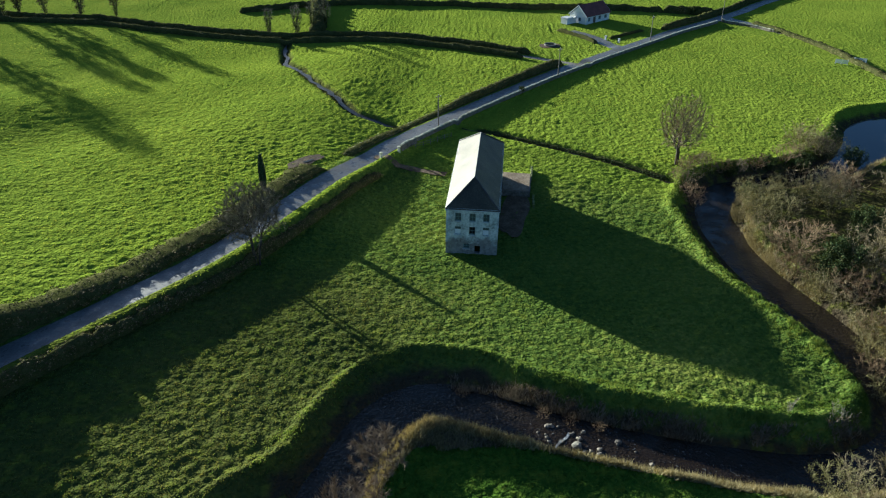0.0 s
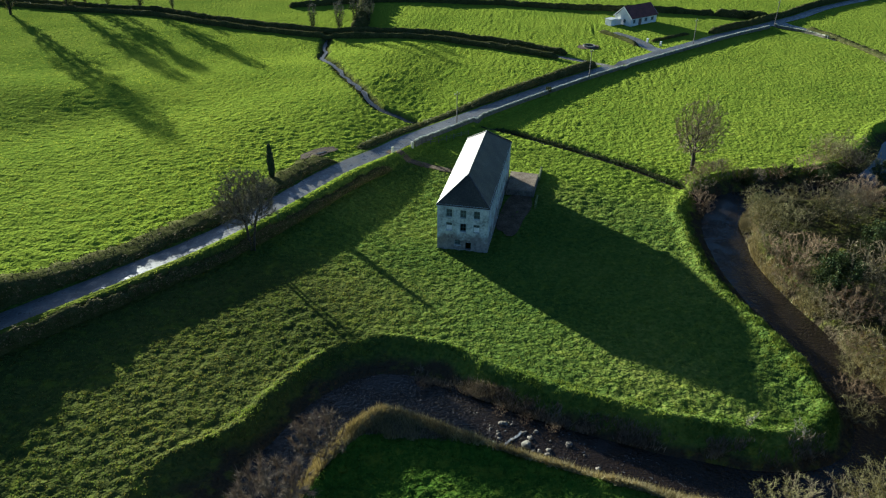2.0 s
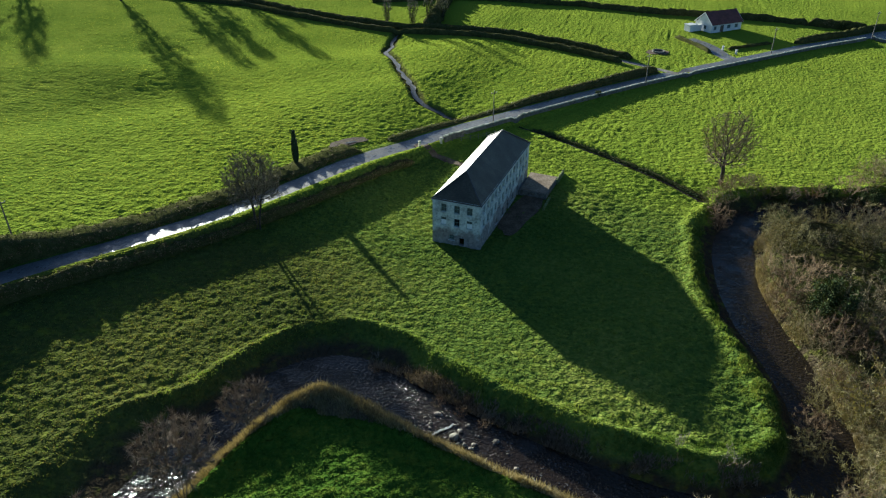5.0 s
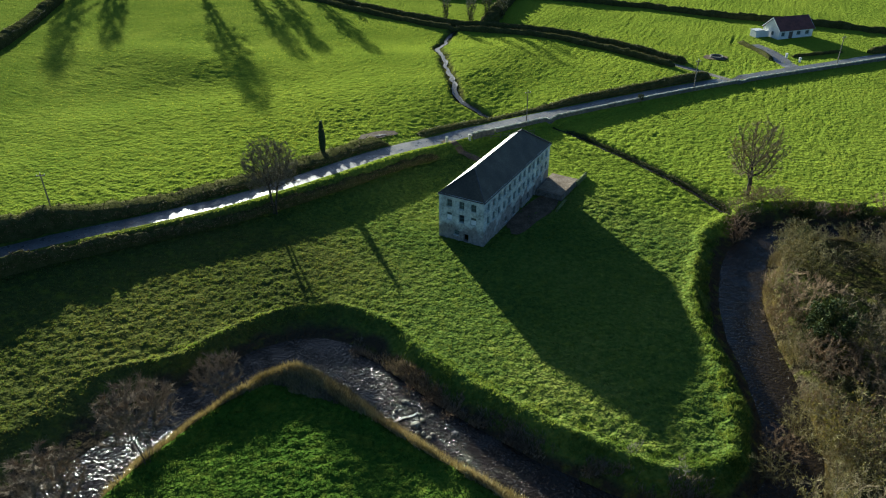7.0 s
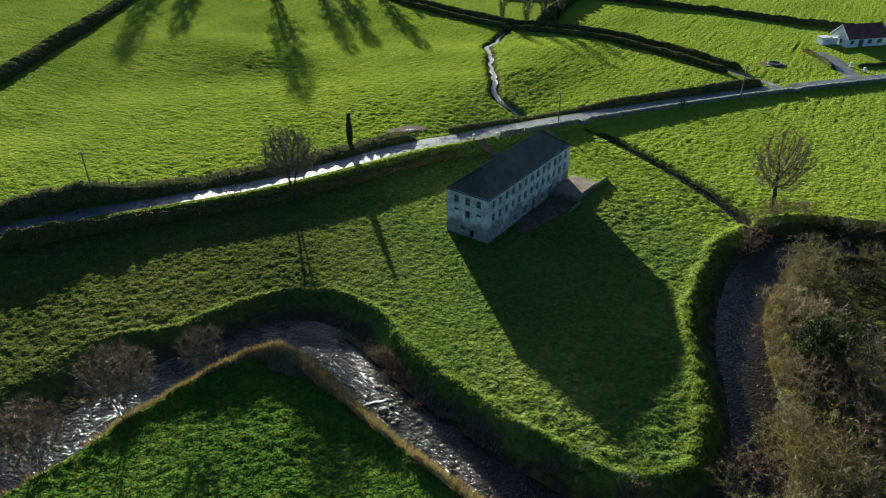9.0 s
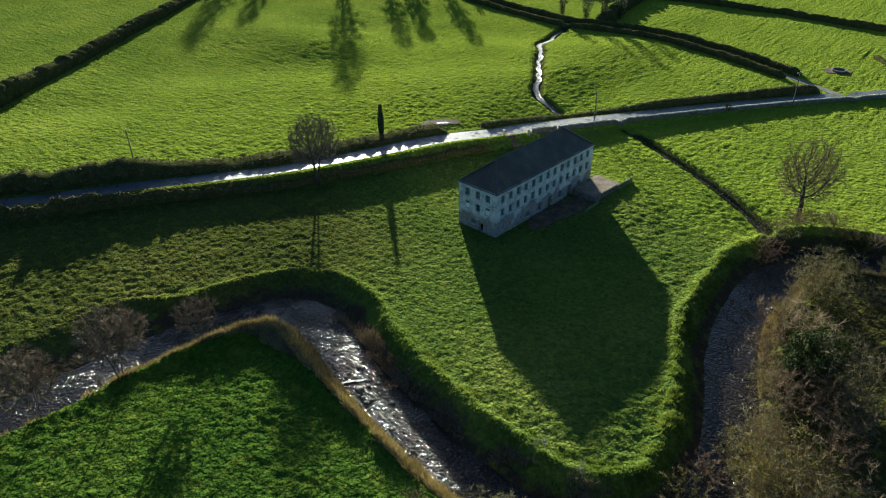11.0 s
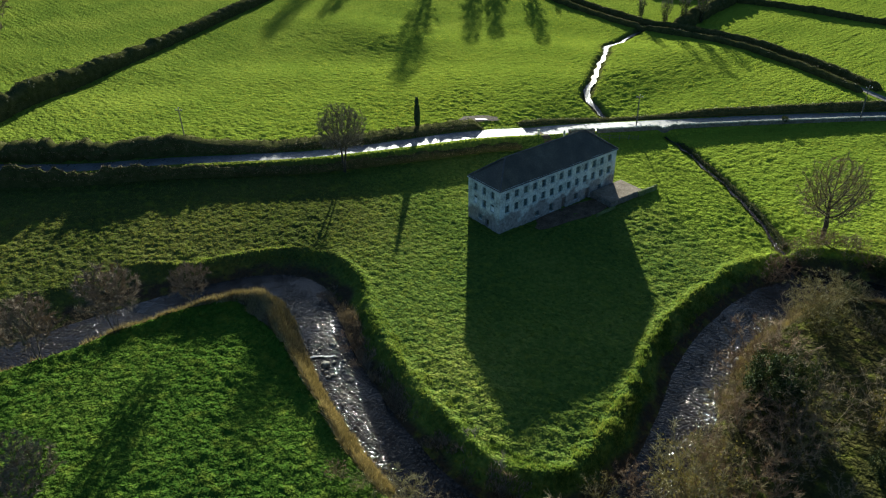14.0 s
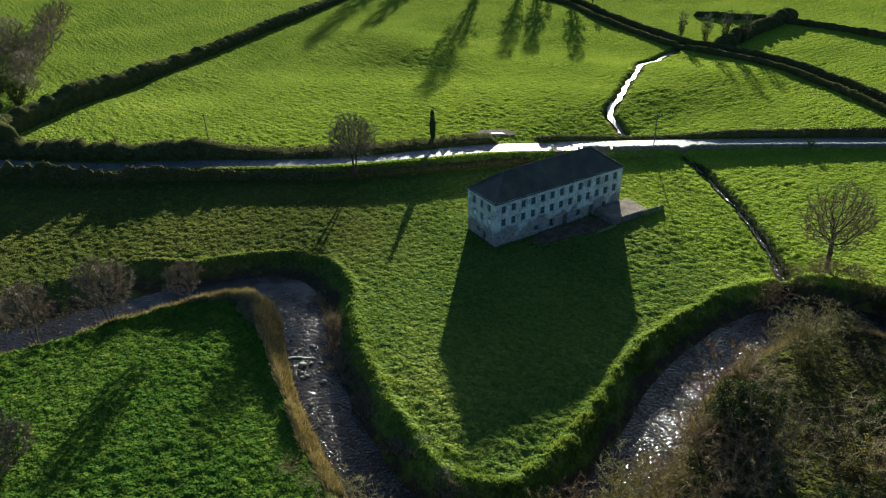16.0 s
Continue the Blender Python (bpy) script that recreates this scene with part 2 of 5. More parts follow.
def tube(V, F, path, radii, sides=5):
    """Adds a tapered tube along a path to the lists V and F."""
    start = len(V)
    for i, p in enumerate(path):
        d = (path[min(i + 1, len(path) - 1)] - path[max(i - 1, 0)]).normalized()
        u = d.orthogonal().normalized()
        w = d.cross(u)
        for k in range(sides):
            a = 2 * math.pi * k / sides
            V.append(tuple(p + (u * math.cos(a) + w * math.sin(a)) * radii[i]))
    for i in range(len(path) - 1):
        for k in range(sides):
            a, b = start + i * sides + k, start + i * sides + (k + 1) % sides
            F.append((a, b, b + sides, a + sides))
    F.append(tuple(range(start + (len(path) - 1) * sides, start + len(path) * sides)))


def spike(V, F, p, d, length, r):
    """A thin three-sided twig."""
    u = d.orthogonal().normalized()
    w = d.cross(u)
    s = len(V)
    V.extend((tuple(p + u * r), tuple(p - u * r * 0.5 + w * r * 0.87), tuple(p - u * r * 0.5 - w * r * 0.87), tuple(p + d * length)))
    F.extend(((s, s + 1, s + 3), (s + 1, s + 2, s + 3), (s + 2, s, s + 3)))


def spline(points, step):
    """Points every step metres along a smooth line through the given ones."""
    P = np.array(points, float)
    P = np.vstack((2 * P[0] - P[1], P, 2 * P[-1] - P[-2]))
    out = []
    for i in range(1, len(P) - 2):
        n = max(2, int(np.linalg.norm(P[i + 1] - P[i]) / step))
        for k in range(n):
            t = k / n
            a, b, c, d = P[i - 1], P[i], P[i + 1], P[i + 2]
            out.append(0.5 * (2 * b + (c - a) * t + (2 * a - 5 * b + 4 * c - d) * t * t + (3 * b - a - 3 * c + d) * t ** 3))
    out.append(P[-2])
    return np.array(out)


def lattice(ix, iy, seed):
    v = np.sin(ix * 127.1 + iy * 311.7 + seed * 74.7) * 43758.5453
    return v - np.floor(v)


def value_noise(x, y, seed=0):
    ix, iy = np.floor(x), np.floor(y)
    fx, fy = x - ix, y - iy
    fx, fy = fx * fx * (3 - 2 * fx), fy * fy * (3 - 2 * fy)
    a, b = lattice(ix, iy, seed), lattice(ix + 1, iy, seed)
    c, d = lattice(ix, iy + 1, seed), lattice(ix + 1, iy + 1, seed)
    return (a + (b - a) * fx) * (1 - fy) + (c + (d - c) * fx) * fy - 0.5


def from_line(line, x, y):
    """Distance to a line, which side (left is positive), and the share of the way along it."""
    if x.size > 5000 and len(line) > 24:
        out = from_pieces(np.vstack((line[::8], line[-1:])), x, y)
        near = out[0] < 22
        for whole, exact in zip(out, from_pieces(line, x[near], y[near])):
            whole[near] = exact
        return out
    return from_pieces(line, x, y)


def from_pieces(line, x, y):
    if x.size < 400:
        A, D = line[:-1], np.diff(line, axis=0)
        px, py = x.reshape(-1, 1) - A[:, 0], y.reshape(-1, 1) - A[:, 1]
        t = np.clip((px * D[:, 0] + py * D[:, 1]) / (D ** 2).sum(1), 0, 1)
        dist = np.hypot(px - t * D[:, 0], py - t * D[:, 1])
        i = dist.argmin(1)
        j = np.arange(len(i))
        turn = np.where(D[i, 0] * py[j, i] - D[i, 1] * px[j, i] >= 0, 1.0, -1.0)
        return dist[j, i].reshape(x.shape), turn.reshape(x.shape), (i + t[j, i]).reshape(x.shape)
    best = np.full(x.shape, 1e9)
    side, along = np.ones(x.shape), np.zeros(x.shape)
    for i in range(len(line) - 1):
        (ax, ay), (bx, by) = line[i], line[i + 1]
        dx, dy = bx - ax, by - ay
        l2 = dx * dx + dy * dy
        t = np.clip(((x - ax) * dx + (y - ay) * dy) / l2, 0, 1)
        d = np.hypot(x - ax - t * dx, y - ay - t * dy)
        near = d < best
        best = np.where(near, d, best)
        side = np.where(near, np.where(dx * (y - ay) - dy * (x - ax) >= 0, 1.0, -1.0), side)
        along = np.where(near, i + t, along)
    return best, side, along


# ---- plan: lines of road, lane, river and streams ----
ROAD = spline([(-160, -60), (-120, -10), (-97, 17), (-82, 34), (-70, 46.2), (-62, 55.2), (-54.5, 66.5), (-48.5, 74.5), (-41.6, 83.5), (-34.8, 93.4), (-28.2, 106.5), (-21.9, 121.4),
               (-15.8, 132.2), (-9.8, 143.3), (-0.7, 156.3), (8.3, 168.3), (17.3, 179.8), (28.4, 193.4), (44.5, 211.5), (61.5, 229.5), (77.5, 246.5), (94.5, 262.5), (112, 280), (135, 305), (200, 360)], 3.0)
LANE = spline([(-300, 290), (-220, 268), (-160, 255), (-120, 250), (-95, 240), (-70, 233), (-52, 229.5), (-34, 232), (-16, 231), (2, 225.5), (19, 217.5), (33, 210), (40, 206)], 4.0)
RIVER = spline([(-40, -30), (-28, -5), (-19, 15), (-15, 28), (-13.3, 38), (-12, 46), (-10, 54), (-7.5, 60), (-2.5, 64), (4, 63.6), (10, 61.3), (17, 58.7), (24, 56.8), (32, 55.2), (40, 54.4),
                (47.5, 55.5), (53.5, 59.5), (56.3, 66), (55.5, 75), (53.5, 83), (51, 91), (49.2, 99), (48.7, 107), (49.8, 117), (54, 124.5), (62, 128), (72, 130), (82, 136), (91, 146), (99, 156), (110, 163), (130, 166), (160, 158), (230, 150)], 2.0)
BROOK = spline([(-50, 226), (-48.5, 217), (-46.5, 209), (-45, 201), (-39.5, 193), (-36, 186), (-31.5, 178), (-28.5, 173), (-24, 165), (-21, 160), (-16.5, 157.5), (-12, 155)], 1.5)
DITCH = spline([(4, 156), (10, 153), (19, 147.3), (27, 141.7), (36, 134.5), (42, 129), (47, 124)], 1.5)
WATER_Z = -1.1


def height(x, y, rough=True):
    """The lie of the land."""
    x, y = np.asarray(x, float), np.asarray(y, float)
    h = 0.65 + 0.7 * value_noise(x / 55, y / 55, 3) + 0.25 * value_noise(x / 17, y / 17, 4)
    h = h + 0.5 * np.exp(-((x - 36) ** 2 + (y - 66) ** 2) / 500) - 0.6 * np.exp(-((x - 8) ** 2 + (y - 112) ** 2) / 900)
    far = np.hypot(x, y - 120)
    h = h + smooth(230, 900, far) * 26 * (0.6 + value_noise(x / 300, y / 300, 8))
    dr, sr, _ = from_line(ROAD, x, y)
    s = dr * sr
    west = smooth(-6, -30, x) * smooth(420, 200, dr)
    h = h + west * np.where(s > 0, 2.3 * (1 - 0.75 * smooth(25, 75, s)), 0.9 * np.exp(-dr / 18))
    h = h + west * smooth(30, 60, s) * 0.9 * np.sin((y - x * 0.5 - 200) / 9.5) * smooth(95, 60, s) * 0.55
    h = h + 2.0 * np.exp(-((y - 161) / 13) ** 2 - ((x + 104) / 34) ** 2)
    if rough:
        calm = smooth(2.2, 4.0, dr) * smooth(12, 17, np.hypot((x - 60) * 0.75, y - 249)) * smooth(4.5, 7.0, np.hypot(x - 33, y - 227))
        tuft = 0.8 * value_noise(x / 0.56, y / 0.5, 11) + 0.4 * value_noise(x / 1.3 + 9, y / 1.15, 12)
        patch = 0.55 + 0.9 * (value_noise(x / 12, y / 12, 13) + 0.5)
        h = h + 0.3 * tuft * patch * calm
        h = h + 0.06 * value_noise(x / 4, y / 3, 14) * calm
    # the road on its low bank, with a raised verge on the river side
    level = 1.2 + 1.4 * west
    rise = smooth(-3, -15, x) * smooth(420, 200, dr)
    verge = level + 0.75 * smooth(2.1, 3.0, dr) * rise
    h = np.where(s > 0, h + (level - h) * smooth(4.6, 2.4, dr), h + (verge - h) * (smooth(5.7, 4.2, dr) * rise + smooth(4.6, 2.4, dr) * (1 - rise)))
    h = h + 0.25 * (1 - west) * np.exp(-((s + 4.0) / 1.2) ** 2) * smooth(140, 125, y)
    # lane
    dl, _, _ = from_line(LANE, x, y)
    h = np.where(dl < 3.2, h + (0.5 - h) * smooth(3.2, 1.8, dl), h)
    # river
    dv, sv, av = from_line(RIVER, x, y)
    half = 2.6 + 0.5 * value_noise(x / 6, y / 6, 21) + 3.0 * smooth(82, 100, x) * smooth(130, 145, y)
    apex = np.exp(-((x + 1) ** 2 + (y - 68) ** 2) / 130)
    bank = np.where(sv > 0, 3.1 + 3.2 * apex + 1.2 * smooth(72, 88, y) * (x > 30), 2.1 + 0.9 * apex) + 0.9 * value_noise(x / 5, y / 5, 22)
    gentle = smooth(56, 48, y) * (x < 0) * (sv > 0)
    bank = bank + 6.5 * gentle
    bed = np.clip((dv - half + 1.0) / (bank + 1.0), 0, 1) ** (2.1 - 0.9 * gentle)
    h = h + 0.65 * np.exp(-((dv - half - bank - 1.0) / 0.95) ** 2) * (sv > 0) * (1 - gentle)
    h = h + 1.0 * np.exp(-((dv - half - bank - 0.2) / 1.4) ** 2) * (sv < 0) * np.exp(-((x - 1) ** 2 + (y - 56) ** 2) / 360)
    h = np.where(dv < 14, (WATER_Z - 0.25) * (1 - bed) + h * bed, h)
    # brook and field drain
    for line, w, deep, floor in ((BROOK, 0.75, 0.95, 0.0), (DITCH, 0.7, 1.0, -0.55)):
        db, _, _ = from_line(line, x, y)
        h = np.where(db < 4, h - deep * smooth(w + 1.3, w - 0.1, db), h)
    return h


def at_height(x, y):
    return float(height(np.array([x]), np.array([y]), False)[0])


# ---- ground ----
def axis(lo, hi, fine_lo, fine_hi, fine, growth):
    mid = list(np.arange(fine_lo, fine_hi + 1e-6, fine))
    up, step = [], fine
    while (up[-1] if up else mid[-1]) < hi:
        step = min(step * growth, 60)
        up.append((up[-1] if up else mid[-1]) + step)
    down, step = [], fine
    while (down[-1] if down else mid[0]) > lo:
        step = min(step * growth, 60)
        down.append((down[-1] if down else mid[0]) - step)
    return np.array(down[::-1] + mid + up)


def grid_mesh(name, X, Y, Z, mat):
    nx, ny = X.shape[1], X.shape[0]
    co = np.stack((X, Y, Z), -1).reshape(-1, 3)
    i = np.arange(nx * ny).reshape(ny, nx)
    quads = np.stack((i[:-1, :-1], i[:-1, 1:], i[1:, 1:], i[1:, :-1]), -1).reshape(-1, 4)
    me = bpy.data.meshes.new(name)
    me.vertices.add(len(co))
    me.vertices.foreach_set("co", co.ravel())
    me.loops.add(quads.size)
    me.loops.foreach_set("vertex_index", quads.ravel())
    me.polygons.add(len(quads))
    me.polygons.foreach_set("loop_start", np.arange(0, quads.size, 4))
    me.update(calc_edges=True)
    me.materials.append(mat)
    me.shade_smooth()
    return me


gx = axis(-2600, 2600, -45, 60, 0.36, 1.026)
gy = axis(-2200, 2800, 30, 140, 0.36, 1.025)
GX, GY = np.meshgrid(gx, gy)
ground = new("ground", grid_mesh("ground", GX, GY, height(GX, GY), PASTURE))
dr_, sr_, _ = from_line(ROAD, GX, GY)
# where the pasture is painted brighter to look sunlit: beyond road and ditch
brightened = np.maximum(smooth(3, 6, dr_ * sr_), smooth(118, 132, GY + 0.35 * GX - 8))
# the verge is painted brighter too, as sun catches it
brightened = np.maximum(brightened, smooth(4.6, 3.8, dr_) * (sr_ < 0))
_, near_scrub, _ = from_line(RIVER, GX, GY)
brightened *= np.where((near_scrub < 0) & (GX > 45) & (GY < 140), 0.0, 1.0)
# fades westward: a falloff of light put into the ground colour
brightened *= 1 - 0.45 * smooth(-40, -130, GX)
ground.data.attributes.new("brightened", "FLOAT", "POINT").data.foreach_set("value", brightened.ravel())
dv_, sv_, _ = from_line(RIVER, GX, GY)
scrub_floor = np.where(sv_ < 0, smooth(42, 47, GX) * smooth(150, 135, GY) * smooth(38, 48, GY), 0.0) * smooth(90, 70, dv_) * (0.85 + 0.3 * value_noise(GX / 9, GY / 9, 51))
rough_land = 0.55 * smooth(10, -14, GX) * smooth(100, 82, GY) * (sv_ > 0) * (sr_ < 0)
scrub_floor = np.maximum(scrub_floor, rough_land)
shore = height(GX, GY, False)
shore = np.where(dv_ < 9.5, smooth(0.0, -0.7, shore + 0.7 * value_noise(GX / 1.7, GY / 1.7, 52)), 0.0)
# brown earth spread up the wooded bank, which also paints in its shade
wooded = smooth(44, 47, GX) * smooth(117, 122, GY) * (dv_ < 8.5)
shore = np.maximum(shore, 0.9 * wooded * smooth(0.75, 0.2, height(GX, GY, False)))
db_, _, _ = from_line(BROOK, GX, GY)
shore = np.maximum(shore, 0.85 * smooth(2.3, 1.1, db_ + 0.9 * value_noise(GX / 2, GY / 2, 53)))
ground.data.attributes.new("bank", "FLOAT", "POINT").data.foreach_set("value", shore.ravel())
inner = (sv_ < 0) * smooth(50, 44, GX) * smooth(68, 64, GY)
ground.data.attributes.new("meadow", "FLOAT", "POINT").data.foreach_set("value", inner.ravel())
ground.data.attributes.new("scrub", "FLOAT", "POINT").data.foreach_set("value", scrub_floor.ravel())
tagged(ground, "grazed green pasture with tussocks and worn river banks", "ground", kind="structure")


def ribbon(name, line, half, lift, mat, label, category, level=None, wave=0.0, cols=6):
    """A strip along a line, laid on the land or at one level."""
    d = np.gradient(line, axis=0)
    d /= np.linalg.norm(d, axis=1)[:, None]
    nrm = np.stack((-d[:, 1], d[:, 0]), 1)
    w = np.broadcast_to(np.asarray(half, float), (len(line),))
    u = np.linspace(-1, 1, cols + 1)
    X = line[:, 0:1] + nrm[:, 0:1] * u * w[:, None]
    Y = line[:, 1:2] + nrm[:, 1:2] * u * w[:, None]
    if wave:
        k = wave * value_noise(X / 2, Y / 2, 31) * np.abs(u)
        X, Y = X + nrm[:, 0:1] * k, Y + nrm[:, 1:2] * k
    Z = height(X, Y, False) + lift if level is None else np.full(X.shape, level)
    ob = new(name, grid_mesh(name, X[::-1], Y[::-1], Z[::-1], mat))
    return tagged(ob, label, category, kind="structure")


ASPHALT = surface("wet_asphalt", ((0.06, 0.058, 0.055), (0.095, 0.092, 0.087), (0.15, 0.145, 0.135)), 0.25, 3.0, 0.42, 0.25, 14, specular=0.42)
TRACK = surface("stony_track", ((0.1, 0.09, 0.075), (0.17, 0.16, 0.135), (0.26, 0.24, 0.21)), 0.5, 3, 0.95, 0.4, 5, specular=0.08)
MUD = surface("bare_earth", ((0.06, 0.042, 0.025), (0.11, 0.078, 0.047), (0.17, 0.125, 0.08)), 0.6, 4, 0.95, 0.5, 5, specular=0.1)
def wet(m, dry, puddle, scale):
    """Patches of standing water on a hard surface."""
    nt, n = m.node_tree, m.node_tree.nodes
    geo, noi, mr = next(k for k in n if k.type == "NEW_GEOMETRY"), n.new("ShaderNodeTexNoise"), n.new("ShaderNodeMapRange")
    noi.inputs["Scale"].default_value, noi.inputs["Detail"].default_value = scale, 4
    mr.inputs["From Min"].default_value, mr.inputs["From Max"].default_value = 0.47, 0.62
    mr.inputs["To Min"].default_value, mr.inputs["To Max"].default_value = dry, puddle
    nt.links.new(geo.outputs["Position"], noi.inputs["Vector"])
    nt.links.new(noi.outputs["Fac"], mr.inputs["Value"])
    nt.links.new(mr.outputs["Result"], n["Principled BSDF"].inputs["Roughness"])


wet(ASPHALT, 0.55, 0.26, 0.8)
ASPHALT.node_tree.nodes["Principled BSDF"].inputs["Specular Tint"].default_value = (1.0, 0.93, 0.82, 1)
ribbon("road", spline(ROAD, 1.0), 2.05, 0.06, ASPHALT, "narrow wet asphalt country road with puddles", "road", wave=0.35)
ribbon("lane", spline(LANE, 2.0), 1.1, 0.07, TRACK, "stony farm lane between two hedges", "lane", wave=0.5)
ribbon("river", RIVER[::2], 9.0, 0, WATER, "dark peaty river with rippled surface", "water", level=WATER_Z)
CALM = water_material("still_water", (0.014, 0.014, 0.014), 0.05, 0.8, 0.08)
ribbon("pool", spline([(84, 138), (92, 147), (100, 156.5), (111, 163), (130, 166)], 1.5), 6.5, 0, CALM, "still blue pool where the river widens", "water", level=WATER_Z + 0.03)
ribbon("brook", BROOK, np.interp(np.arange(len(BROOK)), (0, 12, 30, len(BROOK) - 6, len(BROOK)), (0.3, 0.55, 0.5, 0.75, 0.4)), 0.3, STREAM, "shallow brook winding through the pasture", "water", wave=1.1)
ribbon("field_drain", DITCH, 0.3, 0.3, RAPID, "narrow wet ditch along the field edge", "water", wave=1.1)
RIFFLE = spline([(9, 61.6), (11, 60.8), (14, 59.7), (17, 58.7), (21, 57.6), (25, 56.5), (29, 55.8), (34, 55)], 0.6)
ribbon("rapids", RIFFLE, 2.6 * np.sin(np.linspace(0.05, math.pi - 0.05, len(RIFFLE))) ** 0.6, 0, RAPID, "broken white water over a stony riffle", "water", level=WATER_Z + 0.02, wave=0.6)
FOAM = surface("white_water", ((0.03, 0.03, 0.03), (0.2, 0.2, 0.2), (0.7, 0.72, 0.72)), 1.6, 5.0, 0.5, 0.6, 6)
ribbon("white_water", spline([(12.7, 57.3), (13.4, 58.2), (14.2, 59.2), (14.8, 60.2)], 0.25), 0.2, 0, FOAM, "white water tumbling over a line of stones", "water", level=WATER_Z + 0.07, wave=0.9)
ribbon("dirt_path", spline([(-14, 134), (-10, 133), (-5, 131), (0.5, 129.5)], 0.7), 0.9, 0.12, MUD, "bare earth path leading to the mill", "path", wave=0.7)
ribbon("side_road", spline([(98, 268), (104, 264), (110, 257), (114, 247)], 1.0), np.linspace(4.5, 1.0, len(spline([(98, 268), (104, 264), (110, 257), (114, 247)], 1.0))), 0.12, ASPHALT, "grey asphalt mouth of a side road", "road", wave=0.4)
ribbon("driveway", spline([(54.5, 221.5), (51, 230), (47, 239), (42, 246)], 1.0), 2.2, 0.1, ASPHALT, "grey driveway beside the bungalow", "driveway", wave=0.4)


def patch(name, x, y, rx, ry, lift, mat, label, category, turn=0.0):
    """A patch with a ragged outline lying on the land."""
    V, F = [(x, y, at_height(x, y) + lift)], []
    n = 40
    for ring in (0.5, 1.0):
        for k in range(n):
            a = 2 * math.pi * k / n
            r = ring * (1 + 0.35 * noise.noise((math.cos(a) * 1.6 + x, math.sin(a) * 1.6 + y, 0)))
            px, py = rx * r * math.cos(a), ry * r * math.sin(a)
            qx, qy = x + px * math.cos(turn) - py * math.sin(turn), y + px * math.sin(turn) + py * math.cos(turn)
            V.append((qx, qy, at_height(qx, qy) + lift))
    for k in range(n):
        j = (k + 1) % n
        F += [(0, 1 + k, 1 + j), (1 + k, 1 + n + k, 1 + n + j, 1 + j)]
    return tagged(put(name, V, F, mat), label, category, kind="structure")


patch("mill_yard", 13.0, 114.5, 2.4, 10.0, 0.12, MUD, "bare trodden earth of the mill yard", "ground", -0.14)
patch("mud_patch", -27.0, 129.5, 4.4, 1.6, 0.13, MUD, "trampled muddy hollow in the pasture", "ground", 0.9)
patch("field_pool", -26.5, 129.2, 1.4, 0.3, 0.18, STREAM, "small pool of standing water in mud", "water", 0.9)

# ---- the mill ----
RUBBLE = surface("rubble_stone", ((0.08, 0.07, 0.055), (0.15, 0.13, 0.1), (0.25, 0.22, 0.18)), 1.2, 4.5, 0.9, 0.8, 4)
SLATE = surface("wet_slate", ((0.026, 0.023, 0.015), (0.047, 0.042, 0.027), (0.1, 0.088, 0.054)), 0.35, 5, 0.5, 0.25, 9, specular=0.55)
SLATE.node_tree.nodes["Principled BSDF"].inputs["Specular Tint"].default_value = (1.0, 0.88, 0.66, 1)
LEAD = surface("ridge_tile", ((0.05, 0.047, 0.042), (0.08, 0.075, 0.068), (0.13, 0.122, 0.11)), 1, 6, 0.6, 0.2, 8)
GLASS = bpy.data.materials.new("old_window_glass")
GLASS.use_nodes = True
GLASS.node_tree.nodes["Principled BSDF"].inputs["Base Color"].default_value = (0.055, 0.08, 0.08, 1)
GLASS.node_tree.nodes["Principled BSDF"].inputs["Roughness"].default_value = 0.3
PAINT = surface("pale_paint", ((0.35, 0.37, 0.36), (0.5, 0.52, 0.5), (0.62, 0.63, 0.6)), 1.5, 8, 0.7, 0.1, 10)
OLD_PAINT = surface("flaked_green_paint", ((0.11, 0.16, 0.155), (0.2, 0.27, 0.255), (0.3, 0.37, 0.345)), 1.5, 8, 0.8, 0.1, 10)
BOARD = surface("white_board", ((0.7, 0.71, 0.69), (0.8, 0.81, 0.79), (0.86, 0.86, 0.84)), 1.5, 8, 0.7, 0.1, 10)
TIMBER = surface("old_timber", ((0.07, 0.055, 0.04), (0.13, 0.105, 0.08), (0.22, 0.18, 0.14)), 2, 12, 0.85, 0.4, 12)


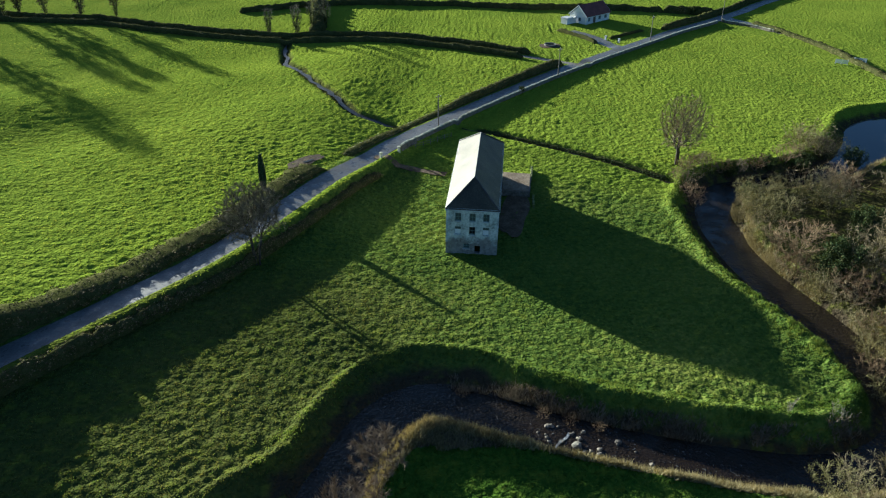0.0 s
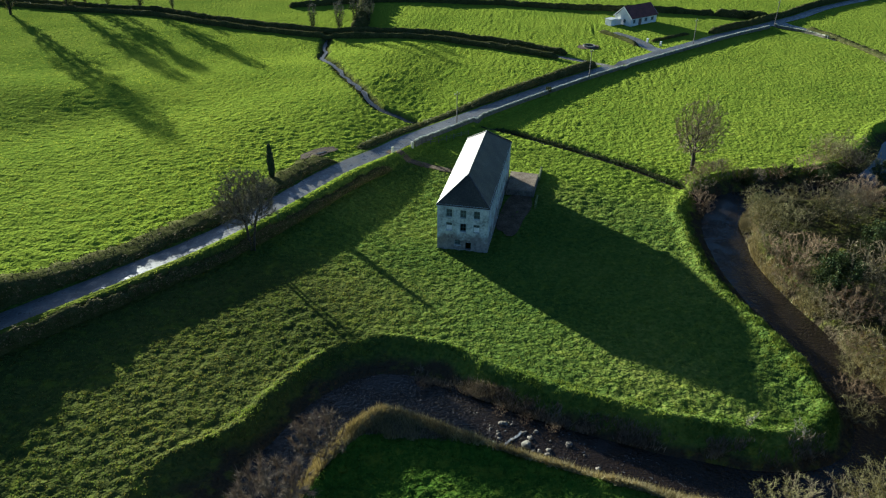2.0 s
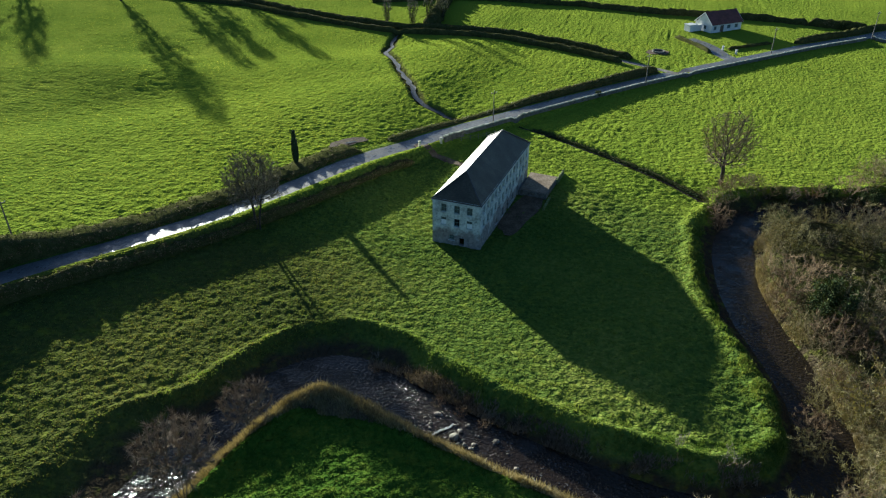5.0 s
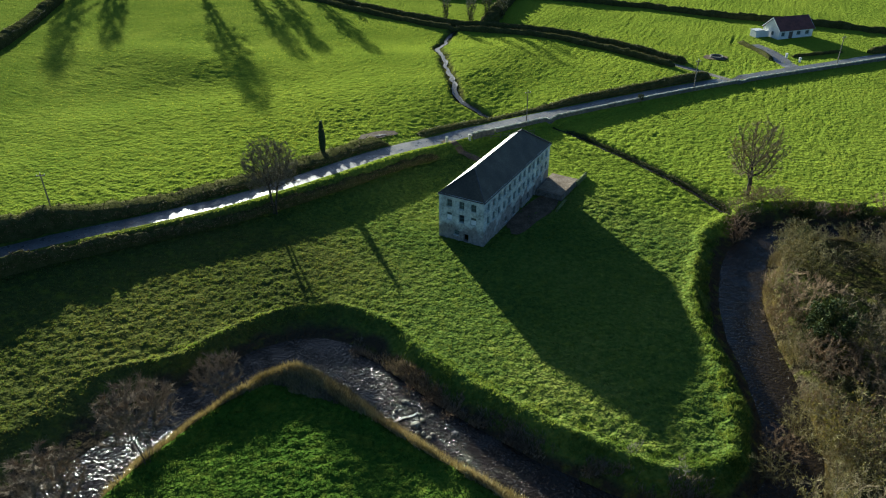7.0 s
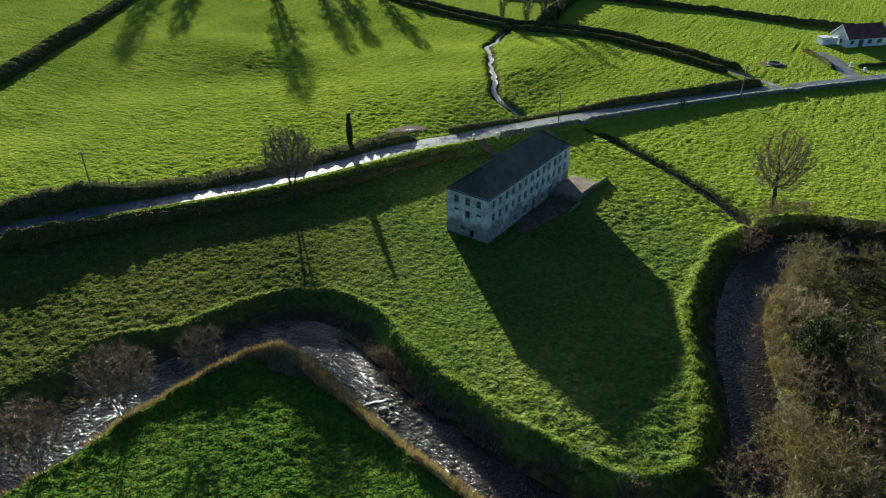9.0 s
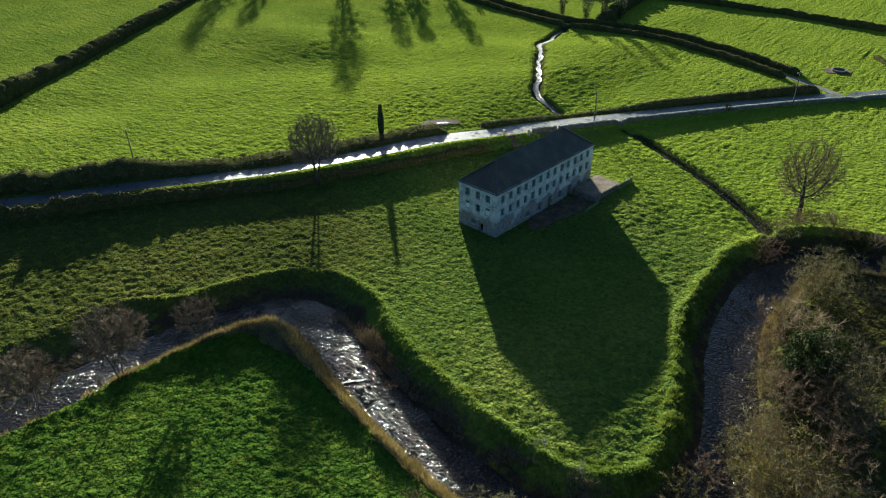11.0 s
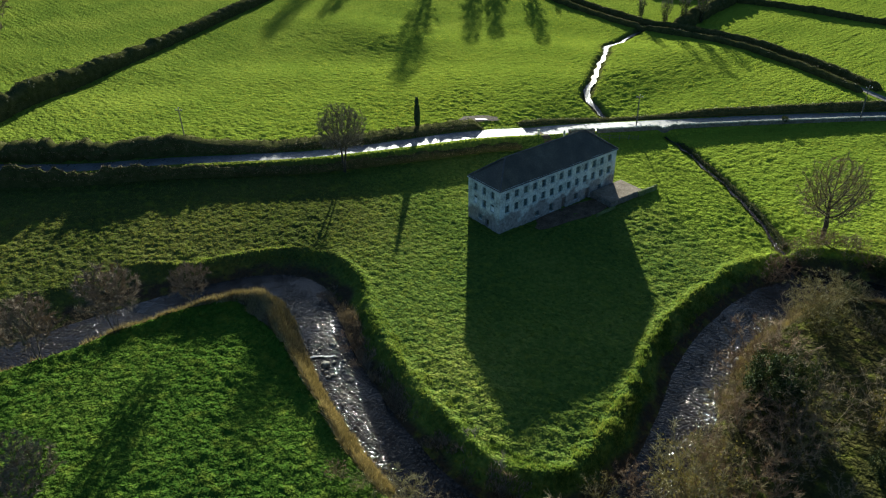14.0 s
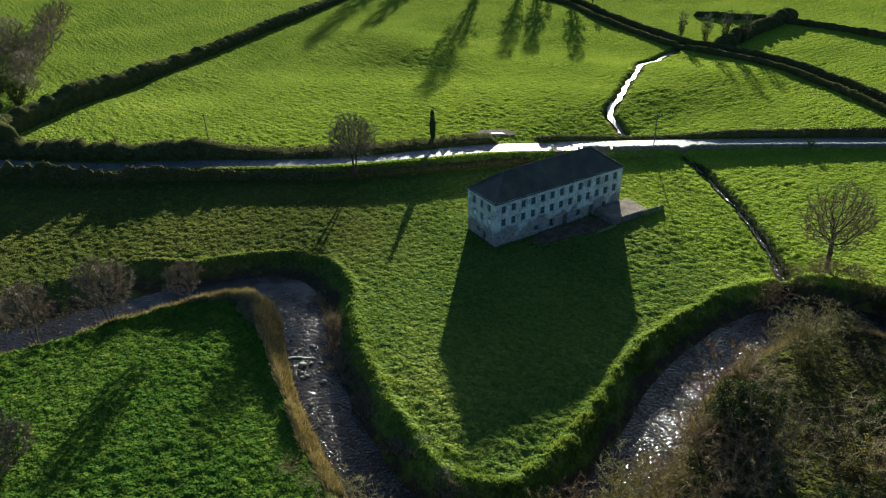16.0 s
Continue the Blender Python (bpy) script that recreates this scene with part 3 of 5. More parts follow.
def wall_with_openings(length, z0, z1, thick, openings):
    """A wall along x, its face at y = 0 and its thickness towards +y, pierced by (x0, x1, z0, z1)."""
    xs = sorted({0, length, *(v for o in openings for v in o[:2])})
    zs = sorted({z0, z1, *(v for o in openings for v in o[2:])})
    V, F, index = [], [], {}

    def vert(*p):
        if p not in index:
            index[p] = len(V)
            V.append(p)
        return index[p]

    def solid(i, k):
        if not (0 <= i < len(xs) - 1 and 0 <= k < len(zs) - 1):
            return False
        cx, cz = (xs[i] + xs[i + 1]) / 2, (zs[k] + zs[k + 1]) / 2
        return not any(o[0] < cx < o[1] and o[2] < cz < o[3] for o in openings)

    for i in range(len(xs) - 1):
        for k in range(len(zs) - 1):
            if not solid(i, k):
                continue
            a, b, c, d = xs[i], xs[i + 1], zs[k], zs[k + 1]
            F.append([vert(a, 0, c), vert(b, 0, c), vert(b, 0, d), vert(a, 0, d)])
            F.append([vert(a, thick, c), vert(a, thick, d), vert(b, thick, d), vert(b, thick, c)])
            if not solid(i - 1, k):
                F.append([vert(a, 0, c), vert(a, 0, d), vert(a, thick, d), vert(a, thick, c)])
            if not solid(i + 1, k):
                F.append([vert(b, 0, c), vert(b, thick, c), vert(b, thick, d), vert(b, 0, d)])
            if not solid(i, k - 1):
                F.append([vert(a, 0, c), vert(a, thick, c), vert(b, thick, c), vert(b, 0, c)])
            if not solid(i, k + 1):
                F.append([vert(a, 0, d), vert(b, 0, d), vert(b, thick, d), vert(a, thick, d)])
    return V, F


def wall_material():
    """Limewash above, worn off to the rubble along the foot of the wall."""
    m = surface("mill_wall", ((0.28, 0.3, 0.26), (0.55, 0.58, 0.52), (0.74, 0.76, 0.69)), 0.6, 3.0, 0.9, 0.6, 5)
    nt, n = m.node_tree, m.node_tree.nodes
    ramp, geo = next(k for k in n if k.type == "VALTORGB"), next(k for k in n if k.type == "NEW_GEOMETRY")
    sep, noi = n.new("ShaderNodeSeparateXYZ"), n.new("ShaderNodeTexNoise")
    noi.inputs["Scale"].default_value, noi.inputs["Detail"].default_value = 0.45, 6
    nt.links.new(geo.outputs["Position"], sep.inputs[0])
    nt.links.new(geo.outputs["Position"], noi.inputs["Vector"])
    add = n.new("ShaderNodeMath")
    add.operation = "MULTIPLY_ADD"
    add.inputs[1].default_value = -7.0
    nt.links.new(noi.outputs["Fac"], add.inputs[0])
    nt.links.new(sep.outputs["Z"], add.inputs[2])
    worn = n.new("ShaderNodeMapRange")
    worn.inputs["From Min"].default_value, worn.inputs["From Max"].default_value = -1.3, -0.3
    worn.inputs["To Min"].default_value, worn.inputs["To Max"].default_value = 0.85, 0.0
    nt.links.new(add.outputs[0], worn.inputs["Value"])
    stone = n.new("ShaderNodeTexVoronoi")
    stone.inputs["Scale"].default_value = 2.6
    nt.links.new(geo.outputs["Position"], stone.inputs["Vector"])
    sr = n.new("ShaderNodeValToRGB")
    sr.color_ramp.elements[0].color, sr.color_ramp.elements[1].color = (0.1, 0.085, 0.07, 1), (0.33, 0.29, 0.25, 1)
    nt.links.new(stone.outputs["Color"], sr.inputs["Fac"])
    mix = n.new("ShaderNodeMix")
    mix.data_type = "RGBA"
    nt.links.new(worn.outputs["Result"], mix.inputs["Factor"])
    nt.links.new(ramp.outputs["Color"], mix.inputs["A"])
    nt.links.new(sr.outputs["Color"], mix.inputs["B"])
    nt.links.new(mix.outputs["Result"], n["Principled BSDF"].inputs["Base Color"])
    return m


MILL_WALL = wall_material()
MW, ML, EAVE, RIDGE = 8.2, 28.5, 7.98, 11.4
mill = thing("mill", pose(0.4, 98.97, 0, 0, 0, -5.2), "derelict three-storey mill with worn pale walls and hipped slate roof", "mill")


def window_data(w, h):
    bm = bmesh.new()
    for d in ((0, 0, 0, 0.08, 0.07, h), (w - 0.08, 0, 0, w, 0.07, h), (0.08, 0, 0, w - 0.08, 0.07, 0.08), (0.08, 0, h - 0.08, w - 0.08, 0.07, h), (0.08, 0.01, h / 2 - 0.03, w - 0.08, 0.06, h / 2 + 0.03), (w / 2 - 0.02, 0.01, 0.08, w / 2 + 0.02, 0.06, h - 0.08)):
        box(bm, *d)
    fr = bpy.data.meshes.new("window_frame")
    bm.to_mesh(fr)
    bm.free()
    fr.materials.append(OLD_PAINT)
    pane = []
    for k in (0, 1):
        V = [(0.06, 0.03, 0.06 + k * (h / 2 - 0.04)), (w - 0.06, 0.03, 0.06 + k * (h / 2 - 0.04)), (w - 0.06, 0.03, h / 2 - 0.02 + k * (h / 2 - 0.04)), (0.06, 0.03, h / 2 - 0.02 + k * (h / 2 - 0.04))]
        W = [(a, b + 0.008, c) for a, b, c in V]
        pane.append(make_mesh("pane", V + W, [(0, 1, 2, 3), (7, 6, 5, 4), (0, 4, 5, 1), (1, 5, 6, 2), (2, 6, 7, 3), (3, 7, 4, 0)], GLASS))
    bm = bmesh.new()
    box(bm, -0.1, -0.26, -0.1, w + 0.1, 0.12, -0.005, 0.02)
    sill = bpy.data.meshes.new("window_sill")
    bm.to_mesh(sill)
    bm.free()
    sill.materials.append(PAINT)
    bm = bmesh.new()
    box(bm, 0.05, 0.0, 0.05, w - 0.05, 0.03, h * 0.62)
    board = bpy.data.meshes.new("board")
    bm.to_mesh(board)
    bm.free()
    board.materials.append(BOARD)
    return fr, pane, sill, board


def child(name, data, parent, m=None):
    ob = new(name, data)
    ob.parent = parent
    if m is not None:
        ob.matrix_local = m
    return ob


WIN = {}


def fit_window(wall, o, boarded=False, glazed=True):
    """Frame, sill and panes of one opening, set back in the reveal."""
    key = (round(o[1] - o[0], 2), round(o[3] - o[2], 2))
    if key not in WIN:
        WIN[key] = window_data(*key)
    fr, pane, sill, board = WIN[key]
    child("window_sill", sill, wall, Matrix.Translation((o[0], 0.22, o[2])))
    child("window_frame", fr, wall, Matrix.Translation((o[0], 0.22, o[2])))
    if boarded:
        tagged(child("board", board, wall, Matrix.Translation((o[0], 0.2, o[2]))), "white board nailed over the window")
    elif glazed:
        child("pane", pane[0], wall, Matrix.Translation((o[0], 0.22, o[2])))
        child("pane", pane[1], wall, Matrix.Translation((o[0], 0.22, o[2])))
    if boarded:
        child("pane", pane[1], wall, Matrix.Translation((o[0], 0.22, o[2])))


rows_z = ((5.8, 7.2), (3.4, 4.85))
front = [(x - 0.5, x + 0.5, a, b) for a, b in rows_z for x in (1.9, 4.15, 6.3)]
low_front = [(2.8, 3.8, 0.9, 1.8), (4.6, 5.5, 0.2, 1.5)]
side = [(1.75 + 2.085 * k - 0.5, 1.75 + 2.085 * k + 0.5, a, b) for a, b in rows_z for k in range(13)]
low_side = [(8.4, 9.3, 0.5, 1.5), (11.8, 12.8, 0.3, 1.9), (14.8, 15.9, -0.1, 2.1), (18.0, 18.9, 0.7, 1.9), (20.9, 22.0, -0.1, 2.1), (24.2, 25.1, 0.7, 1.9)]
south_wall = put("wall", *wall_with_openings(MW, -0.8, EAVE, 0.55, front + low_front), MILL_WALL, mill)
east_wall = put("wall", *wall_with_openings(ML - 1.1, -0.8, EAVE, 0.55, [(o[0] - 0.55, o[1] - 0.55, o[2], o[3]) for o in side + low_side]), MILL_WALL, mill)
east_wall.matrix_local = pose(MW, 0.55, 0, 0, 0, 90)
west_wall = put("wall", *wall_with_openings(ML - 1.1, -0.8, EAVE, 0.55, []), MILL_WALL, mill)
west_wall.matrix_local = pose(0, ML - 0.55, 0, 0, 0, -90)
north_wall = put("wall", *wall_with_openings(MW, -0.8, EAVE, 0.55, []), MILL_WALL, mill)
north_wall.matrix_local = pose(MW, ML, 0, 0, 0, 180)
for i, o in enumerate(front):
    fit_window(south_wall, o, boarded=i in (3, 5), glazed=i != 4)
fit_window(south_wall, low_front[0])
for i, o in enumerate(side):
    fit_window(east_wall, (o[0] - 0.55, o[1] - 0.55, o[2], o[3]), glazed=i not in (4, 13 + 11))
for o in low_side:
    if o[2] > 0:
        fit_window(east_wall, (o[0] - 0.55, o[1] - 0.55, o[2], o[3]), glazed=False)
    else:
        boxed("door", (o[0] - 0.5, 0.28, o[2], o[1] - 0.6, 0.34, o[3] - 0.05), TIMBER, east_wall, "weathered plank door")
for z in (2.55, 5.0):
    boxed("floor_deck", (0.56, 0.56, z - 0.2, MW - 0.56, ML - 0.56, z), TIMBER, mill, bevel=0)
boxed("floor_deck", (0.56, 0.56, -0.7, MW - 0.56, ML - 0.56, -0.15), MUD, mill, bevel=0)
# hipped roof with slight sag, eaves just proud of the walls
ov, HIP = 0.13, 4.5


def roof_slope(corners, nx, ny, sag=0.05):
    a, b, c, d = (Vector(p) for p in corners)
    V, F = [], []
    for j in range(ny + 1):
        for i in range(nx + 1):
            u, v = i / nx, j / ny
            p = a.lerp(b, u).lerp(d.lerp(c, u), v)
            p.z += sag * noise.noise((p.x * 0.4, p.y * 0.4, 3)) - 0.06 * math.sin(math.pi * v)
            V.append(tuple(p))
    for j in range(ny):
        for i in range(nx):
            k = j * (nx + 1) + i
            F.append((k, k + 1, k + nx + 2, k + nx + 1))
    n = len(V)
    V += [(x, y, z - 0.12) for x, y, z in V]
    F += [tuple(q + n for q in reversed(f)) for f in F]
    edge = list(range(nx + 1)) + [(j + 1) * (nx + 1) - 1 for j in range(1, ny + 1)] + list(range((nx + 1) * (ny + 1) - 2, (nx + 1) * ny - 1, -1)) + [j * (nx + 1) for j in range(ny - 1, 0, -1)]
    for p, q in zip(edge, edge[1:] + edge[:1]):
        F.append((q, p, p + n, q + n))
    return V, F


ze = EAVE - 0.12
E0, E1, E2, E3 = (-ov, -ov, ze), (MW + ov, -ov, ze), (MW + ov, ML + ov, ze), (-ov, ML + ov, ze)
R0, R1 = (MW / 2, HIP, RIDGE), (MW / 2, ML - HIP, RIDGE)
for corners, nx in (((E1, E2, R1, R0), 24), ((E3, E0, R0, R1), 24), ((E0, E1, R0, R0), 8), ((E2, E3, R1, R1), 8)):
    put("roof_slope", *roof_slope(corners, nx, 8), SLATE, mill)
V, F = [], []
for a, b in ((R0, R1), (E0, R0), (E1, R0), (E2, R1), (E3, R1)):
    V, F = [], []
    tube(V, F, [Vector(a).lerp(Vector(b), k / 6) + Vector((0, 0, 0.03)) for k in range(7)], [0.11] * 7, 6)
    put("ridge_tiles", V, F, LEAD, mill)
for d in ((-ov - 0.03, -ov - 0.05, MW + ov + 0.03, -ov + 0.06), (MW + ov - 0.06, -ov + 0.07, MW + ov + 0.05, ML + ov), (-ov - 0.05, -ov + 0.07, -ov + 0.06, ML + ov)):
    boxed("gutter", (d[0], d[1], ze - 0.2, d[2], d[3], ze - 0.06), PAINT, mill, "pale eaves board")

# ramp and ruined yard at the mill's far end
ramp = thing("loading_ramp", pose(10.75, 121, 0.1, 0, 0, -5.2), "low stone loading ramp with bare earth top against the mill", "ramp")


def prism(name, outline, z0, z1, mat, parent, label="", wobble=0.05):
    V, F, n = [], [], len(outline)
    for z in (z0, z1):
        for i, (x, y) in enumerate(outline):
            V.append((x, y, z + (wobble * noise.noise((x * 2, y * 2, z)) if z == z1 else 0)))
    F.append(tuple(range(n, 2 * n)))
    F.append(tuple(reversed(range(n))))
    for i in range(n):
        j = (i + 1) % n
        F.append((i, j, j + n, i + n))
    return put(name, V, F, mat, parent, label)


EARTH = surface("dry_trodden_earth", ((0.14, 0.105, 0.068), (0.22, 0.17, 0.115), (0.31, 0.25, 0.175)), 0.6, 4, 0.95, 0.5, 5, specular=0.1)
deck = [(0.06, -0.8), (5.3, -1.2), (5.6, 7.4), (0.06, 7.6)]
prism("retaining_wall", deck, -0.8, 0.95, RUBBLE, ramp)
prism("earth_top", [(2.8 + (x - 2.8) * 0.93, 3.2 + (y - 3.2) * 0.93) for x, y in deck], 0.9, 1.05, EARTH, ramp, "bare brown earth")


def rubble_wall(name, line, thick, tall, label, parent=None, coping=0.5, mat=None, cope=None):
    """A field wall: a bumpy core with a row of coping stones along its top."""
    mat, cope = mat or RUBBLE, cope or COPING
    line = spline(line, 0.8) if len(line) > 1 else line
    d = np.gradient(line, axis=0)
    d /= np.linalg.norm(d, axis=1)[:, None]
    root = parent or thing(name, Matrix(), label, "wall")
    V, F = [], []
    for i, (p, t) in enumerate(zip(line, d)):
        n = (-t[1], t[0])
        z = at_height(*p)
        top = tall * (1 + 0.12 * noise.noise((p[0] * 0.3, p[1] * 0.3, 1)))
        for s, zz in ((-1, -0.5), (-0.9, 0.5 * top), (-0.75, top), (0.75, top), (0.9, 0.5 * top), (1, -0.5)):
            k = thick / 2 * s * (1 + 0.15 * noise.noise((p[0], p[1], zz)))
            V.append((p[0] + n[0] * k, p[1] + n[1] * k, z + zz))
    for i in range(len(line) - 1):
        for k in range(5):
            a = i * 6 + k
            F.append((a, a + 1, a + 7, a + 6))
    F += [(0, 1, 2, 3, 4, 5), tuple(reversed(range(len(V) - 6, len(V))))]
    put("wall_core", V, [tuple(reversed(f)) for f in F], mat, root)
    V, F = [], []
    rnd = random.Random(len(line))
    fine = spline(line, coping)
    for p, q in zip(fine[:-1], fine[1:]):
        t = (q - p) / np.linalg.norm(q - p)
        n = np.array((-t[1], t[0]))
        L, W, Z = coping * rnd.uniform(0.36, 0.48), thick * rnd.uniform(0.4, 0.6), rnd.uniform(0.14, 0.3)
        z = at_height(*p) + tall * (1 + 0.12 * noise.noise((p[0] * 0.3, p[1] * 0.3, 1))) - 0.03
        s = len(V)
        for zz, k in ((0, 1.0), (Z * 0.7, 0.95), (Z, 0.6)):
            for a, b in ((-1, -1), (1, -1), (1, 1), (-1, 1)):
                w = p + t * L * a * k + n * W * b * k
                V.append((w[0], w[1], z + zz + rnd.uniform(-0.02, 0.02)))
        for r in (0, 4):
            for k in range(4):
                F.append((s + r + k, s + r + (k + 1) % 4, s + r + 4 + (k + 1) % 4, s + r + 4 + k))
        F.append((s + 8, s + 9, s + 10, s + 11))
    tagged(put("coping_stones", V, F, cope, root), "rough pale coping stones", kind="stuff")
    return root


# pale stone, its colour raised so that wall tops look sunlit
COPING = surface("sunlit_lichen_coping", ((0.33, 0.33, 0.22), (0.48, 0.47, 0.33), (0.64, 0.62, 0.47)), 1.0, 6, 0.9, 0.5, 6, island=0.3)
MOSSY = surface("mossy_stone", ((0.08, 0.1, 0.03), (0.15, 0.17, 0.05), (0.25, 0.25, 0.1)), 1.0, 5, 0.9, 0.5, 6)


def beside(line, offset, y0, y1):
    """The stretch of a line between two northings, shifted to its left."""
    d = np.gradient(line, axis=0)
    d /= np.linalg.norm(d, axis=1)[:, None]
    q = line + np.stack((-d[:, 1], d[:, 0]), 1) * offset
    return [tuple(p) for p in q if y0 <= p[1] <= y1]


rubble_wall("roadside_wall", beside(ROAD, -2.75, 143, 262), 0.5, 0.75, "low rubble field wall with pale coping beside the road")
rubble_wall("corner_wall", [(99, 263), (104, 259.5), (109, 254), (112, 249)], 0.5, 0.8, "low curved stone wall at the road junction")
rubble_wall("yard_wall", [(16.9, 126.5), (17.2, 129), (17.5, 131.5)], 0.4, 0.8, "mossy ruined yard wall beside the mill", mat=MOSSY, cope=MOSSY)
rubble_wall("yard_wall", [(16.6, 119.4), (16.4, 117.5), (16.2, 115)], 0.4, 0.3, "low ruined stone wall enclosing the mill yard", mat=MOSSY, cope=MOSSY)
rubble_wall("gate_wall", [(-8.9, 138.2), (-7.6, 141), (-6.0, 143.5)], 0.5, 1.1, "short stone wall beside the mill entrance")


# ---- hedges ----
def hedge(name, line, width, tall, label, seed, leaves=10, ragged=0.25, mat=None, leaf=None, drop=-0.4, group="", swell=None):
    """A hedge along a line: an uneven body with a shell of small leaves and twigs."""
    rnd = random.Random(seed)
    line = spline(line, 0.9)
    d = np.gradient(line, axis=0)
    d /= np.linalg.norm(d, axis=1)[:, None]
    root = thing(name, Matrix(), label, "hedge", group)
    V, F, LV, LF = [], [], [], []
    profile = [(-1.0, 0.0), (-1.05, 0.45), (-0.9, 0.85), (-0.45, 1.0), (0.1, 1.03), (0.55, 0.98), (0.95, 0.8), (1.05, 0.4), (1.0, 0.0)]
    zs = height(line[:, 0], line[:, 1], False)
    for (px, py), (tx, ty), z in zip(line, d, zs):
        grow = 1 + ragged * 0.9 * noise.noise((px * 0.13, py * 0.13, seed)) + ragged * noise.noise((px * 0.8, py * 0.8, seed + 5))
        if swell:
            grow *= 1 + (swell[2] - 1) * float(smooth(swell[0], swell[1], np.float64(py)))
        grow *= float(min(1.0, 0.35 + 0.5 * min(np.hypot(*(line[0] - (px, py))), np.hypot(*(line[-1] - (px, py))))))
        for s, q in profile:
            k = width / 2 * s * (1 + ragged * noise.noise((px * 1.1 + s * 2, py * 1.1, q * 3 + seed)))
            V.append((px - ty * k, py + tx * k, z + (drop if q == 0 else q * tall * grow)))
            if q and leaves:
                for _ in range(leaves):
                    if rnd.random() < 0.5:
                        continue
                    c = Vector((px - ty * k + rnd.uniform(-0.5, 0.5) * 0.9, py + tx * k + rnd.uniform(-0.5, 0.5) * 0.9, z + q * tall * grow + rnd.uniform(-0.35, 0.16)))
                    out = Vector((-ty * s, tx * s, q * 0.8)) + Vector((rnd.uniform(-1, 1), rnd.uniform(-1, 1), rnd.uniform(-0.5, 1)))
                    out.normalize()
                    if rnd.random() < 0.35:
                        spike(LV, LF, c, out, rnd.uniform(0.25, 0.6), 0.018)
                    else:
                        u = out.orthogonal().normalized() * rnd.uniform(0.07, 0.15)
                        w = out.cross(u)
                        i = len(LV)
                        LV.extend(map(tuple, (c - u, c + w, c + u, c - w * 0.8)))
                        LF.append((i, i + 1, i + 2, i + 3))
    m = len(profile)
    for i in range(len(line) - 1):
        for k in range(m - 1):
            a = i * m + k
            F.append((a + m, a + m + 1, a + 1, a))
    F += [tuple(range(m)), tuple(reversed(range(len(V) - m, len(V))))]
    put("hedge_body", V, F, mat or HEDGE, root, flat=False)
    if LV:
        tagged(put("foliage", LV, LF, leaf or HEDGE_LEAF, root), kind="stuff")
    return root


hedge("roadside_hedge", beside(ROAD, 5.2, 20, 129.6), 4.6, 0.85, "wide dark winter hedge on a bank above the road", 1, 40, 0.62, leaf=BRAMBLE, swell=(84, 66, 3.1))
hedge("roadside_hedge", beside(ROAD, 4.2, 132.6, 206), 2.3, 1.0, "square-trimmed dark hedge beside the road", 2, 28, 0.16, swell=(156, 178, 2.1))
hedge("verge_hedge", beside(ROAD, -5.2, 20, 128), 1.3, 0.95, "low brown bramble hedge below the grassy verge", 3, 40, 0.6, leaf=BRAMBLE, swell=(86, 48, 3.0))
hedge("lane_hedge", beside(LANE, 2.9, 0, 400)[5:-4], 1.8, 1.7, "dark clipped hedge along the farm lane", 4, 10)
hedge("lane_hedge", beside(LANE, -2.9, 0, 400)[5:-4], 1.8, 1.5, "dark clipped hedge along the farm lane", 5, 10)
hedge("field_hedge", [(-84, 41), (-93, 40), (-103, 51), (-113, 64.5), (-124, 81), (-140, 105), (-156, 130.5), (-178, 166), (-205, 205)], 4.0, 2.9, "tall uneven hedge dividing two pastures", 6, 14, 0.3, swell=(110, 60, 1.6))
hedge("field_hedge", [(-75, 268), (-66, 273), (-50, 281), (-28, 285), (0, 287), (15, 284), (34, 281), (62, 281), (82, 279)], 2.0, 1.9, "dark field hedge beyond the bungalow", 7, 4)
hedge("overgrown_hedge", [(-42, 235.5), (-43, 247), (-46, 263), (-50, 292)], 4.0, 3.4, "tall overgrown bramble hedge running uphill from the lane", 13, 12, 0.5, leaf=BRAMBLE)
hedge("ditch_growth", [tuple(p) for p in DITCH[2:-3] + np.array((0.6, 0.8))], 0.8, 0.45, "dark rank growth along the field ditch", 14, 26, 0.6, mat=HEDGE, leaf=IVY)
hedge("road_hedge", beside(ROAD, 4.2, 249, 330), 2.2, 2.0, "rounded dark hedge along the far road", 8, 4)
hedge("garden_hedge", [(38, 247), (41, 242.5), (44.5, 237), (48, 230)], 1.1, 1.1, "low brown garden hedge beside the driveway", 9, 4)
hedge("field_hedge", [(82, 279), (92, 276), (100, 273)], 2.0, 2.6, "dark field hedge beyond the bungalow", 10, 4)
hedge("stream_hedge", [(110, 262), (115, 247), (119, 232), (121, 219), (122, 206), (124, 190), (134, 176), (146, 168)], 2.2, 1.1, "brown rough growth along a field drain", 11, 6, 0.5, leaf=REEDS)
